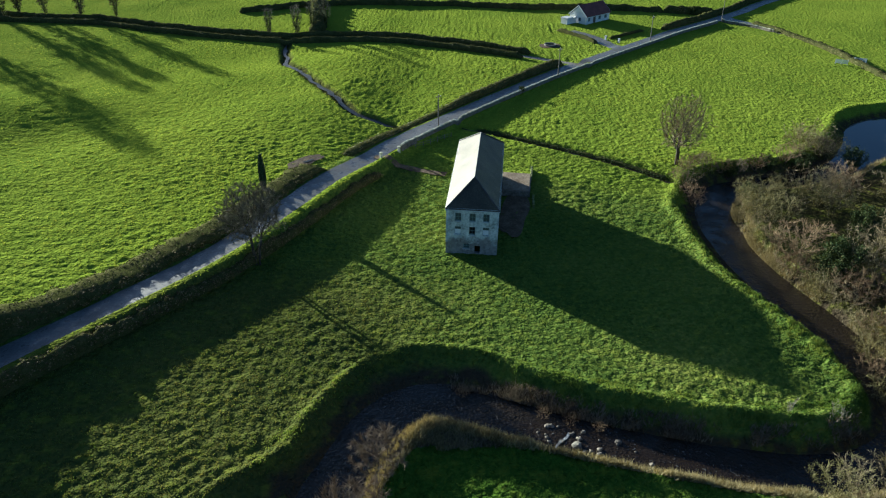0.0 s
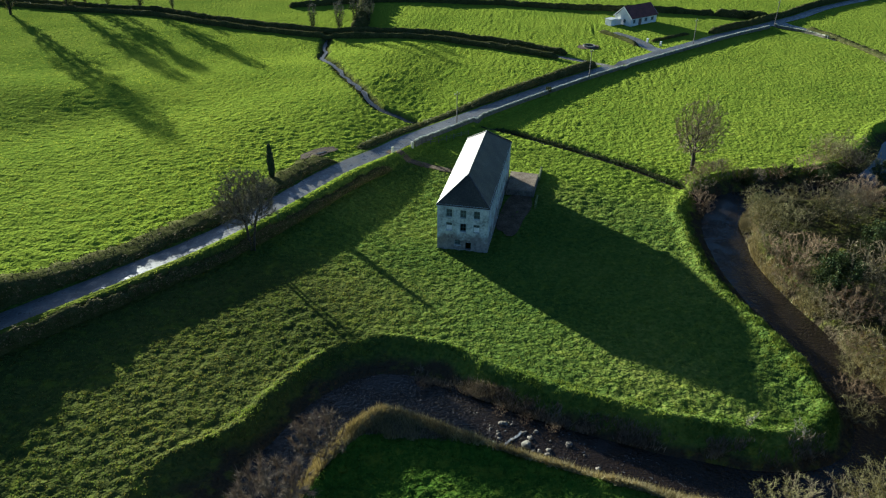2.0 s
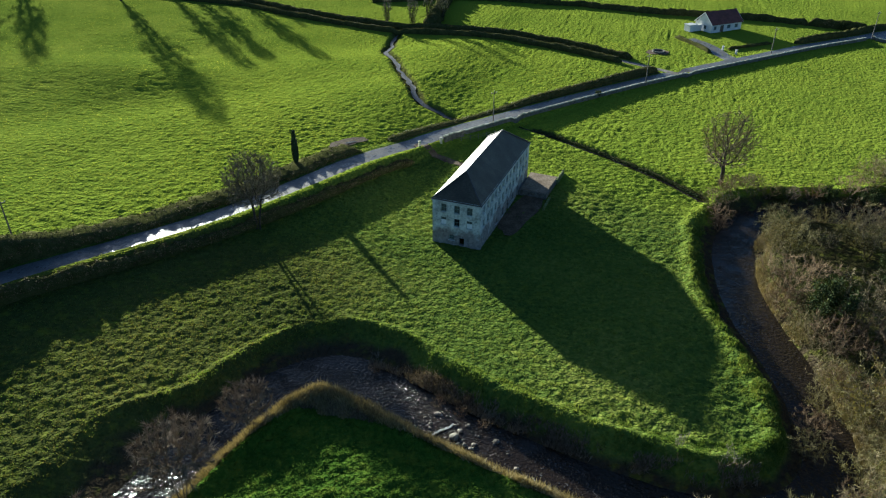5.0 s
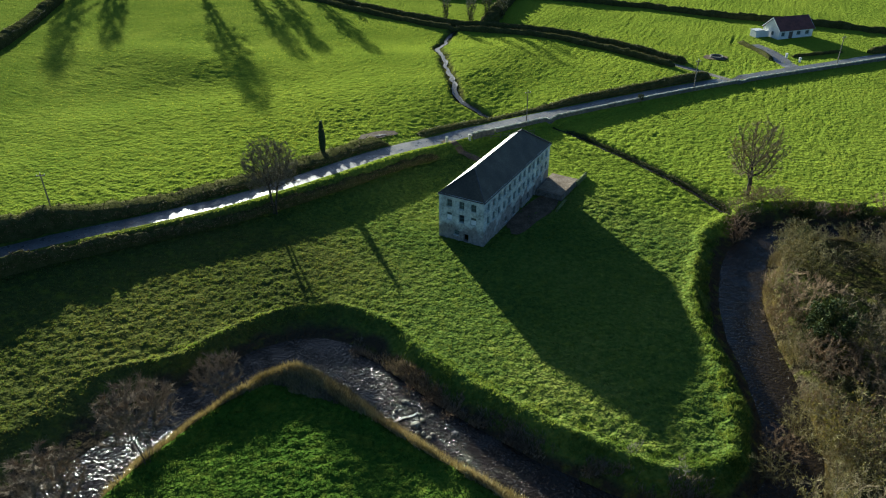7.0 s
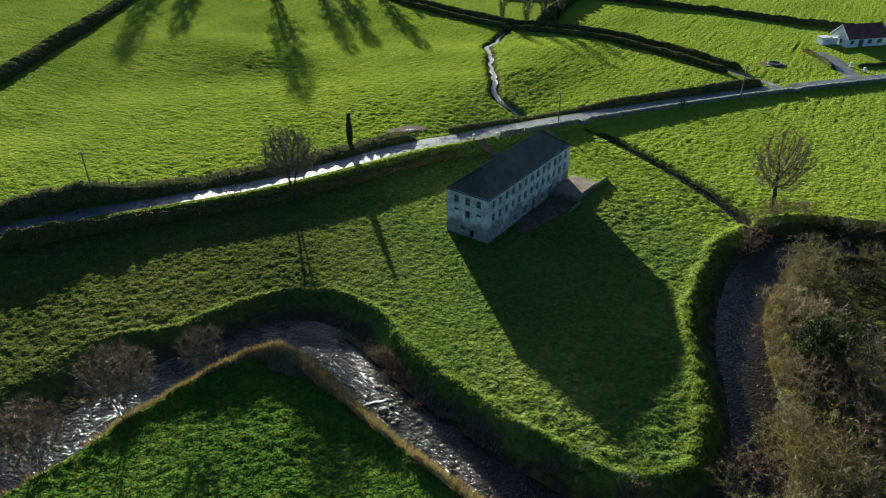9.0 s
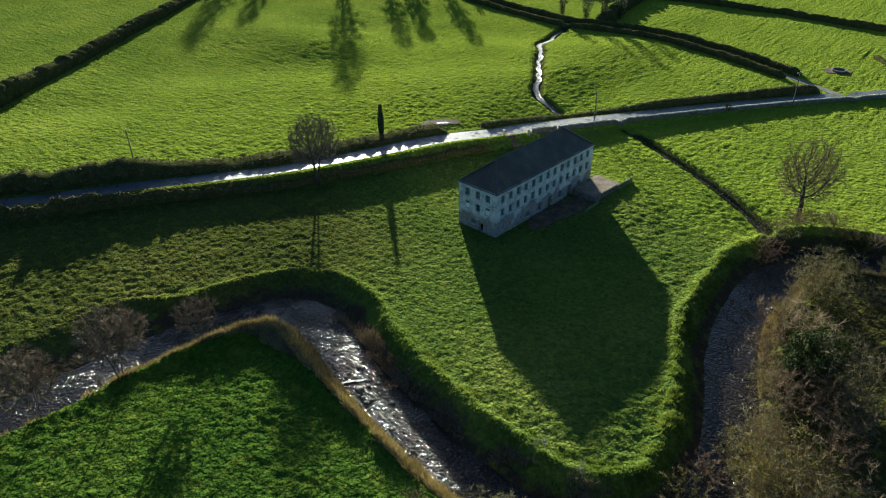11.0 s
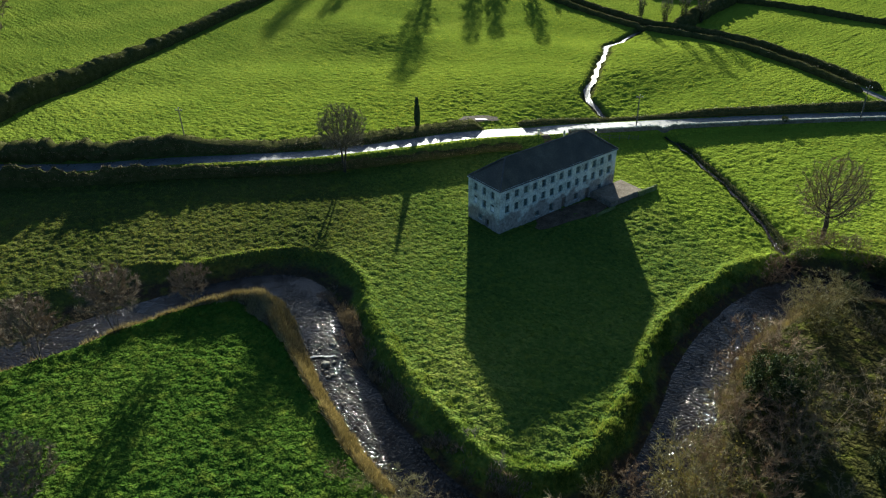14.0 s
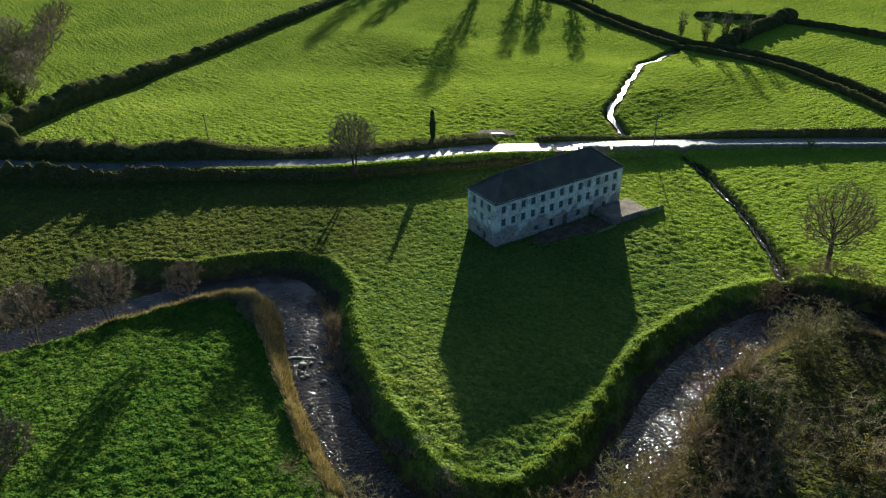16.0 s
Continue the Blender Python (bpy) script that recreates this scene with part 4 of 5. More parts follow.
# ---- trees and shrubs ----
def grow(seed, tall, stems, spread, twigs, limb=0.5, thick=0.022, droop=0.0, leaf_count=0, leaf_size=0.16, crown_from=0.3, levels=3):
    """Limbs, twigs and leaves of one bare tree or shrub, as three vertex and face lists."""
    rnd = random.Random(seed)
    B, T, L = ([], []), ([], []), ([], [])
    tips = []

    def jitter(s):
        return Vector((rnd.gauss(0, s), rnd.gauss(0, s), rnd.gauss(0, s)))

    def branch(p, d, length, r, level):
        n = 5 if level < 2 else 3
        path, radii = [p.copy()], [r]
        for i in range(n):
            d = (d + jitter(0.13 + 0.05 * level) + Vector((0, 0, 0.1 - droop * 0.1 * level))).normalized()
            p = p + d * length / n
            path.append(p.copy())
            radii.append(r * (1 - 0.8 * (i + 1) / n) + 0.006)
        tube(*B, path, radii, 6 if level == 0 else 4 if level == 1 else 3)
        if level < levels:
            count = (9, 6, 5)[level] if stems == 1 else (6, 5, 4)[level]
            lo = crown_from if level == 0 else 0.25
            for k in range(count):
                f = lo + (1 - lo) * (k + rnd.random()) / count
                i = min(int(f * n), n - 1)
                q = path[i].lerp(path[i + 1], f * n - i)
                axis_d = (path[i + 1] - path[i]).normalized()
                out = axis_d.orthogonal().normalized()
                out.rotate(Matrix.Rotation(rnd.uniform(0, 2 * math.pi), 3, axis_d))
                nd = (axis_d * (1 - spread) + out * spread + Vector((0, 0, 0.15 - droop * 0.2))).normalized()
                branch(q, nd, length * limb * rnd.uniform(0.75, 1.2) * (1.15 - 0.45 * f if level == 0 else 1), max(radii[i] * 0.55, 0.012), level + 1)
        if level >= levels - 1:
            for _ in range(twigs):
                f = rnd.random()
                i = min(int(f * n), n - 1)
                q = path[i].lerp(path[i + 1], rnd.random())
                nd = (d + jitter(0.55) + Vector((0, 0, 0.12 - droop * 0.3))).normalized()
                spike(*T, q, nd, tall * rnd.uniform(0.05, 0.12) * (1.7 if levels < 3 else 1.0), thick)
                tips.append(q + nd * tall * 0.04)

    for s in range(stems):
        a = 2 * math.pi * (s + rnd.random() * 0.6) / stems
        lean = 0.04 if stems == 1 else rnd.uniform(0.25, 0.75)
        base = Vector((math.cos(a), math.sin(a), 0)) * (0 if stems == 1 else rnd.uniform(0.05, 0.08 * tall)) + Vector((0, 0, -0.25))
        branch(base, Vector((math.cos(a) * lean, math.sin(a) * lean, 1)).normalized(), tall * (0.72 if stems == 1 else rnd.uniform(0.55, 0.85)), tall * (0.024 if stems == 1 else 0.011), 0)
    for _ in range(leaf_count):
        c = rnd.choice(tips) + jitter(0.22)
        u = jitter(1).normalized() * leaf_size * rnd.uniform(0.6, 1.2)
        w = u.orthogonal().normalized() * leaf_size * 0.7
        i = len(L[0])
        L[0].extend(map(tuple, (c - u, c + w, c + u, c - w)))
        L[1].append((i, i + 1, i + 2, i + 3))
    return B, T, L


def crown(seed, roots, rings, tips, step=0.4, reach=3.0, kill=0.8, thin=0.012, power=2.3, twigs=3, twig_length=0.5, twig_width=0.016, droop=0.0, leaf_count=0, leaf_size=0.16, leaf_low=1.0):
    """Branches that grow from the roots into a cloud of light points, with twigs and leaves.
    roots: paths of the first stems; rings: (x, y, z, rx, ry, rz, share) of the rounded masses of the crown."""
    r = np.random.RandomState(seed)
    cloud = []
    for x, y, z, rx, ry, rz, share in rings:
        n = int(tips * share)
        d = r.normal(0, 1, (n, 3))
        d /= np.linalg.norm(d, axis=1)[:, None]
        d *= (r.uniform(0.12, 1, n) ** (1 / 2.4))[:, None] * (1 + 0.12 * r.normal(0, 1, n))[:, None]
        cloud.append(d * (rx, ry, rz) + (x, y, z))
    cloud = np.vstack(cloud)
    cloud = cloud[cloud[:, 2] > 0.25]
    nodes, parent, way = [], [], []
    for path in roots:
        pts = [np.array(p, float) for p in path]
        last = -1
        for a, b in zip(pts[:-1], pts[1:]):
            n = max(1, int(np.linalg.norm(b - a) / step))
            for k in range(n):
                p = a + (b - a) * k / n
                nodes.append(p + r.normal(0, 0.04, 3) * (last >= 0))
                parent.append(last)
                way.append((b - a) / np.linalg.norm(b - a))
                last = len(nodes) - 1
    far = np.linalg.norm(cloud[:, None, :] - np.array(nodes)[None], axis=2)
    near, gap = far.argmin(1), far.min(1)
    alive = np.ones(len(cloud), bool)
    for turn in range(90):
        pull = alive & (gap < reach * (3.0 if turn < 12 else 1.0))
        if not pull.any():
            break
        sums = collections.defaultdict(lambda: np.zeros(3))
        P = np.array(nodes)
        d = cloud[pull] - P[near[pull]]
        d /= np.linalg.norm(d, axis=1)[:, None] + 1e-6
        for i, v in zip(near[pull], d):
            sums[i] += v
        start = len(nodes)
        for i, v in sums.items():
            v = v / (np.linalg.norm(v) + 1e-6) + 0.55 * way[i] + r.normal(0, 0.16, 3) + (0, 0, 0.08 - droop)
            v /= np.linalg.norm(v)
            nodes.append(nodes[i] + v * step)
            parent.append(i)
            way.append(v)
        fresh = np.array(nodes[start:])
        far = np.linalg.norm(cloud[:, None, :] - fresh[None], axis=2)
        k, g = far.argmin(1), far.min(1)
        closer = g < gap
        near[closer], gap[closer] = k[closer] + start, g[closer]
        alive &= gap > kill
    kids = collections.defaultdict(list)
    size = np.zeros(len(nodes))
    for i in range(len(nodes) - 1, -1, -1):
        size[i] = max(size[i], thin ** power)
        if parent[i] >= 0:
            size[parent[i]] += size[i]
            kids[parent[i]].append(i)
    rad = size ** (1 / power)
    B, T, L = ([], []), ([], []), ([], [])
    P = [Vector(p) for p in nodes]
    heads = [(-1, i) for i in range(len(nodes)) if parent[i] < 0]
    while heads:
        a, i = heads.pop()
        chain = [P[a]] if a >= 0 else []
        width = [rad[i] * 0.95] if a >= 0 else []
        while True:
            chain.append(P[i])
            width.append(rad[i])
            if not kids[i]:
                break
            order = sorted(kids[i], key=lambda k: -rad[k])
            heads += [(i, k) for k in order[1:]]
            i = order[0]
        if len(chain) > 1:
            if max(width) < 0.06 and len(chain) > 3:
                chain, width = chain[::2] + chain[-1:] * (len(chain) % 2 == 0), width[::2] + width[-1:] * (len(chain) % 2 == 0)
            tube(*B, chain, width[:len(chain)], 7 if width[0] > 0.12 else 4 if width[0] > 0.05 else 3)
    ends = [i for i in range(len(nodes)) if rad[i] < thin * 2.6]
    for i in ends:
        for _ in range(twigs if not kids[i] else twigs - 1):
            d = Vector(way[i]) + Vector(r.normal(0, 0.5, 3)) + Vector((0, 0, 0.1 - droop))
            spike(*T, P[i] + Vector(r.normal(0, 0.05, 3)), d.normalized(), twig_length * r.uniform(0.5, 1.3), twig_width)
    low = sorted(range(len(nodes)), key=lambda i: P[i].z)
    low = low[:max(4, int(len(low) * leaf_low))]
    for _ in range(leaf_count):
        c = P[low[r.randint(len(low))]] + Vector(r.normal(0, 0.24, 3))
        u = Vector(r.normal(0, 1, 3)).normalized() * leaf_size * r.uniform(0.6, 1.2)
        w = u.orthogonal().normalized() * leaf_size * 0.7
        i = len(L[0])
        L[0].extend(map(tuple, (c - u, c + w, c + u, c - w)))
        L[1].append((i, i + 1, i + 2, i + 3))
    return B, T, L


def stems(seed, count, low, high, out):
    """Leaning first stems of a many-stemmed shrub or tree."""
    rnd = random.Random(seed)
    made = []
    for k in range(count):
        a = 6.283 * (k + rnd.uniform(-0.3, 0.3)) / count
        h, o = rnd.uniform(low, high), rnd.uniform(0.5, 1.0) * out
        made.append([(0.25 * math.cos(a), 0.25 * math.sin(a), -0.3), (0.25 * math.cos(a) + 0.35 * o * math.cos(a), 0.25 * math.sin(a) + 0.35 * o * math.sin(a), 0.5 * h), (o * math.cos(a), o * math.sin(a), h)])
    return made


def tree_thing(name, made, label, category, bark, twig, leaf=None, group=""):
    B, T, L = made
    root = thing(name, Matrix(), label, category, group)
    put("trunk", *B, bark, root, flat=False)
    tagged(put("crown", *T, twig, root), kind="stuff")
    if L[0]:
        tagged(put("leaves", *L, leaf or IVY, root), kind="stuff")
    return root


def stand(ob, x, y, turn=0.0, size=1.0, sink=0.0):
    ob.matrix_world = Matrix.Translation((x, y, at_height(x, y) - sink)) @ Matrix.Rotation(turn, 4, "Z") @ Matrix.Scale(size, 4)
    return ob


def again(ob, x, y, turn=0.0, size=1.0, sink=0.0):
    c = copy_thing(ob, Matrix())
    return stand(c, x, y, turn, size, sink)


stand(tree_thing("roadside_tree", crown(33, [[(-0.1, 0, -0.4), (-0.25, 0.1, 2.0), (-0.5, 0.2, 4.6)], [(0.35, -0.2, -0.4), (0.5, -0.3, 1.8), (0.9, -0.4, 4.4)]], [(0, 0, 8.9, 4.5, 4.5, 4.2, 0.8), (0.3, 0.1, 7.0, 4.1, 4.1, 2.2, 0.2)], 2000, 0.42, 3.2, 0.6, 0.02, 2.25, 12, 0.75, 0.022), "bare rounded winter tree with twin stems on the road verge", "tree", BARK, TWIG_DARK), -28.3, 93.0, 0.4)
stand(tree_thing("riverside_tree", crown(12, [[(0, 0, -0.4), (0.1, 0.1, 2.0), (0.0, 0.3, 4.0)]], [(0.3, 0, 9.2, 4.8, 4.8, 5.2, 0.5), (3.6, 0.6, 8.0, 2.8, 2.8, 3.0, 0.18), (-3.8, -0.6, 8.8, 2.8, 2.8, 3.2, 0.18), (0, 0, 5.8, 4.0, 4.0, 2.0, 0.14)], 1700, 0.42, 3.4, 0.64, 0.024, 2.1, 8, 0.8, 0.019), "bare spreading winter tree by the river field", "tree", BARK, TWIG), 47.0, 134.0, 1.0)
alder = tree_thing("bank_tree", crown(13, stems(3, 4, 3.0, 4.6, 1.4), [(0.2, 0, 6.8, 3.6, 3.6, 2.6, 0.8), (0, 0, 4.6, 3.2, 3.2, 1.6, 0.2)], 560, 0.38, 3.0, 0.65, 0.012, 2.2, 18, 0.8, 0.023), "bare many-stemmed reddish-brown alder leaning on the river bank", "tree", BARK, TWIG_ALDER, group="trees on the river bank")
stand(alder, -7.6, 40.2, 0.3, 1.1)
again(alder, -6.0, 50.6, 2.2, 0.75)
again(alder, -9.2, 30.6, 4.1, 1.0)
# unseen extra alder, added to deepen the shade on the meadow
again(alder, -13.0, 25.0, 1.3, 1.0)

# slim dark conifer behind the road hedge
V, F = [], []
rnd = random.Random(5)
tube(V, F, [Vector((0, 0, 0.6 + 6.6 * k / 12)) for k in range(13)], [0.12 + 0.42 * math.sin(math.pi * min(1, (k + 0.8) / 13) ** 0.75) for k in range(13)], 9)
conifer = thing("slim_conifer", pose(-32.0, 115.2, at_height(-32.0, 115.2)), "slim dark green columnar conifer behind the hedge", "tree")
put("foliage_core", [(x + 0.1 * noise.noise((x * 3, y * 3, z * 2)), y + 0.1 * noise.noise((y * 3, z * 2, x * 3)), z) for x, y, z in V], F, CYPRESS, conifer, flat=False)
LV, LF = [], []
for _ in range(900):
    z = rnd.uniform(0.5, 7.0)
    r = (0.12 + 0.42 * math.sin(math.pi * min(1, (z / 7.2)) ** 0.75))
    a = rnd.uniform(0, 6.28)
    spike(LV, LF, Vector((r * math.cos(a), r * math.sin(a), z)), Vector((math.cos(a) * 0.4, math.sin(a) * 0.4, 1)).normalized(), rnd.uniform(0.3, 0.6), 0.05)
tagged(put("sprays", LV, LF, CYPRESS, conifer), kind="stuff")
V, F = [], []
tube(V, F, [Vector((0, 0, -0.3)), Vector((0, 0, 1.2))], [0.1, 0.08], 7)
put("trunk", V, F, BARK, conifer)

# ivy-clad stumps where the lane meets the brook
pollard = tree_thing("ivy_tree", crown(15, stems(7, 4, 2.5, 4.6, 0.9), [(0, 0, 3.2, 1.2, 1.2, 2.4, 0.4), (0.1, 0, 6.0, 1.7, 1.7, 2.2, 0.6)], 260, 0.4, 3.0, 0.6, 0.02, 2.2, 6, 0.8, 0.03, 0.0, 900, 0.14, 0.6), "stubby bare tree with dark ivy beside the lane", "tree", BARK, TWIG_DARK, IVY, group="ivy trees by the lane")
stand(pollard, -57.5, 236.5, 0.0, 1.05)
again(pollard, -48.5, 237, 2.0, 1.15)
again(pollard, -43.5, 240, 3.0, 1.3)
again(pollard, -40.5, 246, 4.4, 1.2)
# tall trees along the lane
tall = tree_thing("tall_tree", crown(16, [[(0, 0, -0.4), (0.1, 0.1, 4), (0, 0.3, 9), (0.3, 0, 14)], [(0.2, 0.2, 1.0), (1.2, 0.6, 6), (1.8, 0.9, 11)]], [(0.3, 0.2, 5.0, 1.8, 1.8, 4.0, 0.24), (0.4, 0.2, 11.0, 3.4, 3.2, 4.6, 0.5), (0.6, 0.3, 16.2, 2.4, 2.4, 2.8, 0.26)], 760, 0.6, 4.0, 0.85, 0.03, 2.2, 4, 1.1, 0.05, leaf_count=2600, leaf_size=0.24), "tall ivied winter tree along the lane", "tree", BARK, TWIG, group="tall trees along the lane")
stand(tall, -168, 241, 1.0, 1.7)
for x, y, size, turn in ((-153, 252, 1.27, 2.2), (-152.5, 263, 1.22, 3.0), (-128, 257, 1.08, 0.6), (-241, 269, 1.62, 4.0), (-255, 262, 1.86, 5.0), (-115.6, 257, 0.5, 0.6), (-140, 256.5, 0.55, 1.6)):
    again(tall, x, y, turn, size)

# thicket and scrub beyond the river
scrub = [
    tree_thing("bare_shrub", crown(21, stems(1, 6, 1.0, 2.0, 2.2), [(0.4, 0.2, 2.6, 3.6, 3.0, 1.9, 0.7), (-1.6, 0.6, 3.4, 1.9, 2.0, 1.5, 0.3)], 300, 0.36, 2.6, 0.62, 0.011, 2.3, 5, 0.6, 0.014, 0.02), "bare grey-brown scrub willow by the river", "shrub", BARK_PALE, TWIG, group="riverside scrub"),
    tree_thing("red_shrub", crown(22, stems(2, 7, 1.0, 1.8, 2.0), [(0, 0, 2.3, 3.2, 3.2, 1.7, 0.7), (1.2, -0.6, 3.2, 1.8, 1.7, 1.4, 0.3)], 280, 0.36, 2.6, 0.62, 0.012, 2.3, 9, 0.6, 0.016, 0.03), "bare reddish-brown riverside shrub", "shrub", BARK_PALE, TWIG_RED, group="riverside scrub"),
    tree_thing("olive_shrub", crown(23, stems(3, 6, 1.0, 2.0, 2.0), [(0, 0, 2.6, 3.4, 3.0, 1.9, 0.7), (0.6, 1.2, 3.4, 1.9, 1.8, 1.6, 0.3)], 300, 0.36, 2.6, 0.62, 0.011, 2.3, 5, 0.6, 0.014, 0.02, 1100, 0.08, 0.7), "lichen-yellow shrub with a leafy olive base", "shrub", BARK_PALE, TWIG_OLIVE, OLIVE_LEAF, group="riverside scrub"),
    tree_thing("ivy_shrub", crown(24, stems(4, 5, 1.0, 2.2, 1.2), [(0, 0, 2.6, 2.1, 2.1, 2.2, 1.0)], 150, 0.36, 2.6, 0.7, 0.016, 2.3, 2, 0.4, 0.02, 0.0, 3800, 0.115), "dense dark evergreen ivy shrub", "shrub", BARK, TWIG_OLIVE, IVY, group="riverside scrub"),
    tree_thing("scrub_tree", crown(25, stems(5, 4, 2.2, 3.4, 1.5), [(0, 0, 5.4, 3.6, 3.4, 2.9, 0.75), (0.5, 0, 3.2, 3.0, 3.0, 1.4, 0.25)], 380, 0.42, 2.8, 0.72, 0.012, 2.3, 5, 0.65, 0.015, 0.0, 1000, 0.1, 0.3), "bare grey riverside tree above the scrub", "tree", BARK_PALE, TWIG, OLIVE_LEAF, group="riverside scrub"),
    tree_thing("thorn_bush", crown(26, stems(6, 6, 1.0, 2.0, 1.8), [(0, 0, 2.6, 3.2, 3.2, 2.0, 0.75), (0.6, 0.4, 3.9, 2.0, 2.0, 1.4, 0.25)], 420, 0.36, 2.6, 0.6, 0.013, 2.3, 12, 0.6, 0.02, 0.0), "dense dark brown leafless thorn bush", "shrub", BARK, TWIG_ALDER, group="thorn bushes"),
]
spots = []
rnd = random.Random(77)
for gy_ in np.arange(48, 128, 5.6):
    for gx_ in np.arange(55, 118, 5.6):
        x, y = gx_ + rnd.uniform(-2.2, 2.2), gy_ + rnd.uniform(-2.2, 2.2)
        d, s, _ = from_line(RIVER, np.array([x]), np.array([y]))
        if d[0] < 6.0 or s[0] > 0 or math.hypot(x - 63, y - 102) < 7.5 or rnd.random() < 0.24:
            continue
        spots.append((x, y))
for x, y in spots:
    k = rnd.choices(range(5), (6, 5, 2, 1, 4))[0]
    again(scrub[k], x, y, rnd.uniform(0, 6.28), rnd.uniform(0.7, 1.4))
# a ragged row hanging over the wooded bank
for i in range(34):
    q = 0.345 + 0.215 * i / 34
    j = int(q * len(RIVER))
    t = RIVER[j + 1] - RIVER[j]
    t /= np.linalg.norm(t)
    o = rnd.uniform(3.2, 4.8) if i < 16 else rnd.uniform(4.0, 5.6)
    again(scrub[rnd.choices(range(4), (4, 3, 5, 2))[0]], RIVER[j][0] + t[1] * o, RIVER[j][1] - t[0] * o, rnd.uniform(0, 6.28), rnd.uniform(0.7, 1.05) if i < 16 else rnd.uniform(0.4, 0.85))
# single shrubs along the banks, with the templates standing among them
for ob, x, y, s in zip(scrub, (45.0, 46.2, 81, 84.5, 68, 11.7), (124.5, 118.5, 141, 137, 112, 23.8), (0.75, 0.65, 1.25, 1.1, 1.0, 1.0)):
    stand(ob, x, y, 0.5, s)
for k, x, y, s in ((3, 58.6, 91, 1.5), (3, 60.5, 94, 1.3), (2, 54.8, 111.5, 1.3), (2, 57.5, 109, 1.2), (1, 55.2, 97, 1.6), (1, 54.2, 93.5, 1.1), (2, 60.5, 72.5, 1.7), (2, 63.5, 69, 1.4), (0, 65.5, 93, 1.3), (1, 64, 85, 1.3), (0, 47.8, 54.6, 0.6), (4, 70, 96, 1.2), (3, 70, 104, 1.3), (2, 53.5, 66.5, 0.75), (1, 54.6, 70.5, 0.8), (2, 56.4, 74.6, 0.85), (0, 57.5, 79.5, 0.8), (2, 74, 139.5, 1.25), (0, 79, 145, 1.3), (1, 70, 136.5, 1.0), (1, 45.4, 127.6, 0.5), (2, 47.5, 130.5, 0.55), (1, 49.5, 131.5, 0.6), (2, 53, 133, 0.6), (1, 48, 130.5, 0.8), (3, 57, 131.5, 0.75), (0, 52, 131, 0.6), (2, 77, 143, 1.1), (3, 73, 135, 0.9), (1, 47.5, 50.0, 0.7), (1, 55, 51.5, 0.9), (0, 62, 55, 1.0), (2, 36, 48.6, 0.45), (1, 41, 48.4, 0.5),
                   (1, 2.6, 66.6, 0.32), (1, 12.0, 62.9, 0.3), (1, 15.0, 61.9, 0.3), (1, 18.2, 60.9, 0.28), (1, 35.5, 58.6, 0.3), (5, 7.5, 22.6, 0.9), (5, 14, 21, 0.9), (1, 55.5, 132, 0.7), (5, 59, 132.5, 0.55), (1, 63, 134, 0.8), (3, 66, 134.5, 0.7), (0, 47.2, 126.5, 0.8), (1, 46.5, 121, 0.8), (5, 51.5, 132.6, 0.5), (0, 75, 141, 1.2), (5, 79.5, 141.5, 0.9), (1, 33, 47.6, 0.45),
                   (3, 19.6, 178.4, 0.38), (3, 92, 275, 0.7), (1, 88, 277, 0.6), (3, -112, 42, 1.0), (3, -118, 48, 1.3), (5, -126, 52, 1.2), (3, -110, 54, 0.8), (5, -116, 62, 0.7), (5, -140, 52, 1.4), (3, -134, 46, 1.3),
                   (5, -152, 56, 1.5), (5, -162, 60, 1.4), (5, -172, 62, 1.5), (5, -165, 52, 1.5), (5, -184, 68, 1.6), (5, -196, 70, 1.6), (5, -208, 74, 1.7), (3, -150, 44, 1.5), (5, -180, 56, 1.6), (5, -222, 80, 1.7), (5, -200, 60, 1.7)):
    again(scrub[k], x, y, x * 1.7, s)

DEADWOOD = surface("bleached_wood", ((0.13, 0.115, 0.085), (0.21, 0.19, 0.14), (0.32, 0.29, 0.22)), 1.5, 9, 0.9, 0.3, 12, specular=0.1)
sapling = tree_thing("dead_sapling", grow(31, 2.6, 2, 0.5, 1, 0.5, 0.01, crown_from=0.3, levels=2), "bleached dead sapling on the river bank", "sapling", DEADWOOD, DEADWOOD, group="dead saplings")
stand(sapling, 39.6, 61.3, 0.3)
again(sapling, 44.6, 60.6, 2.0, 1.0)
again(sapling, 46.0, 59.4, 4.0, 0.6)

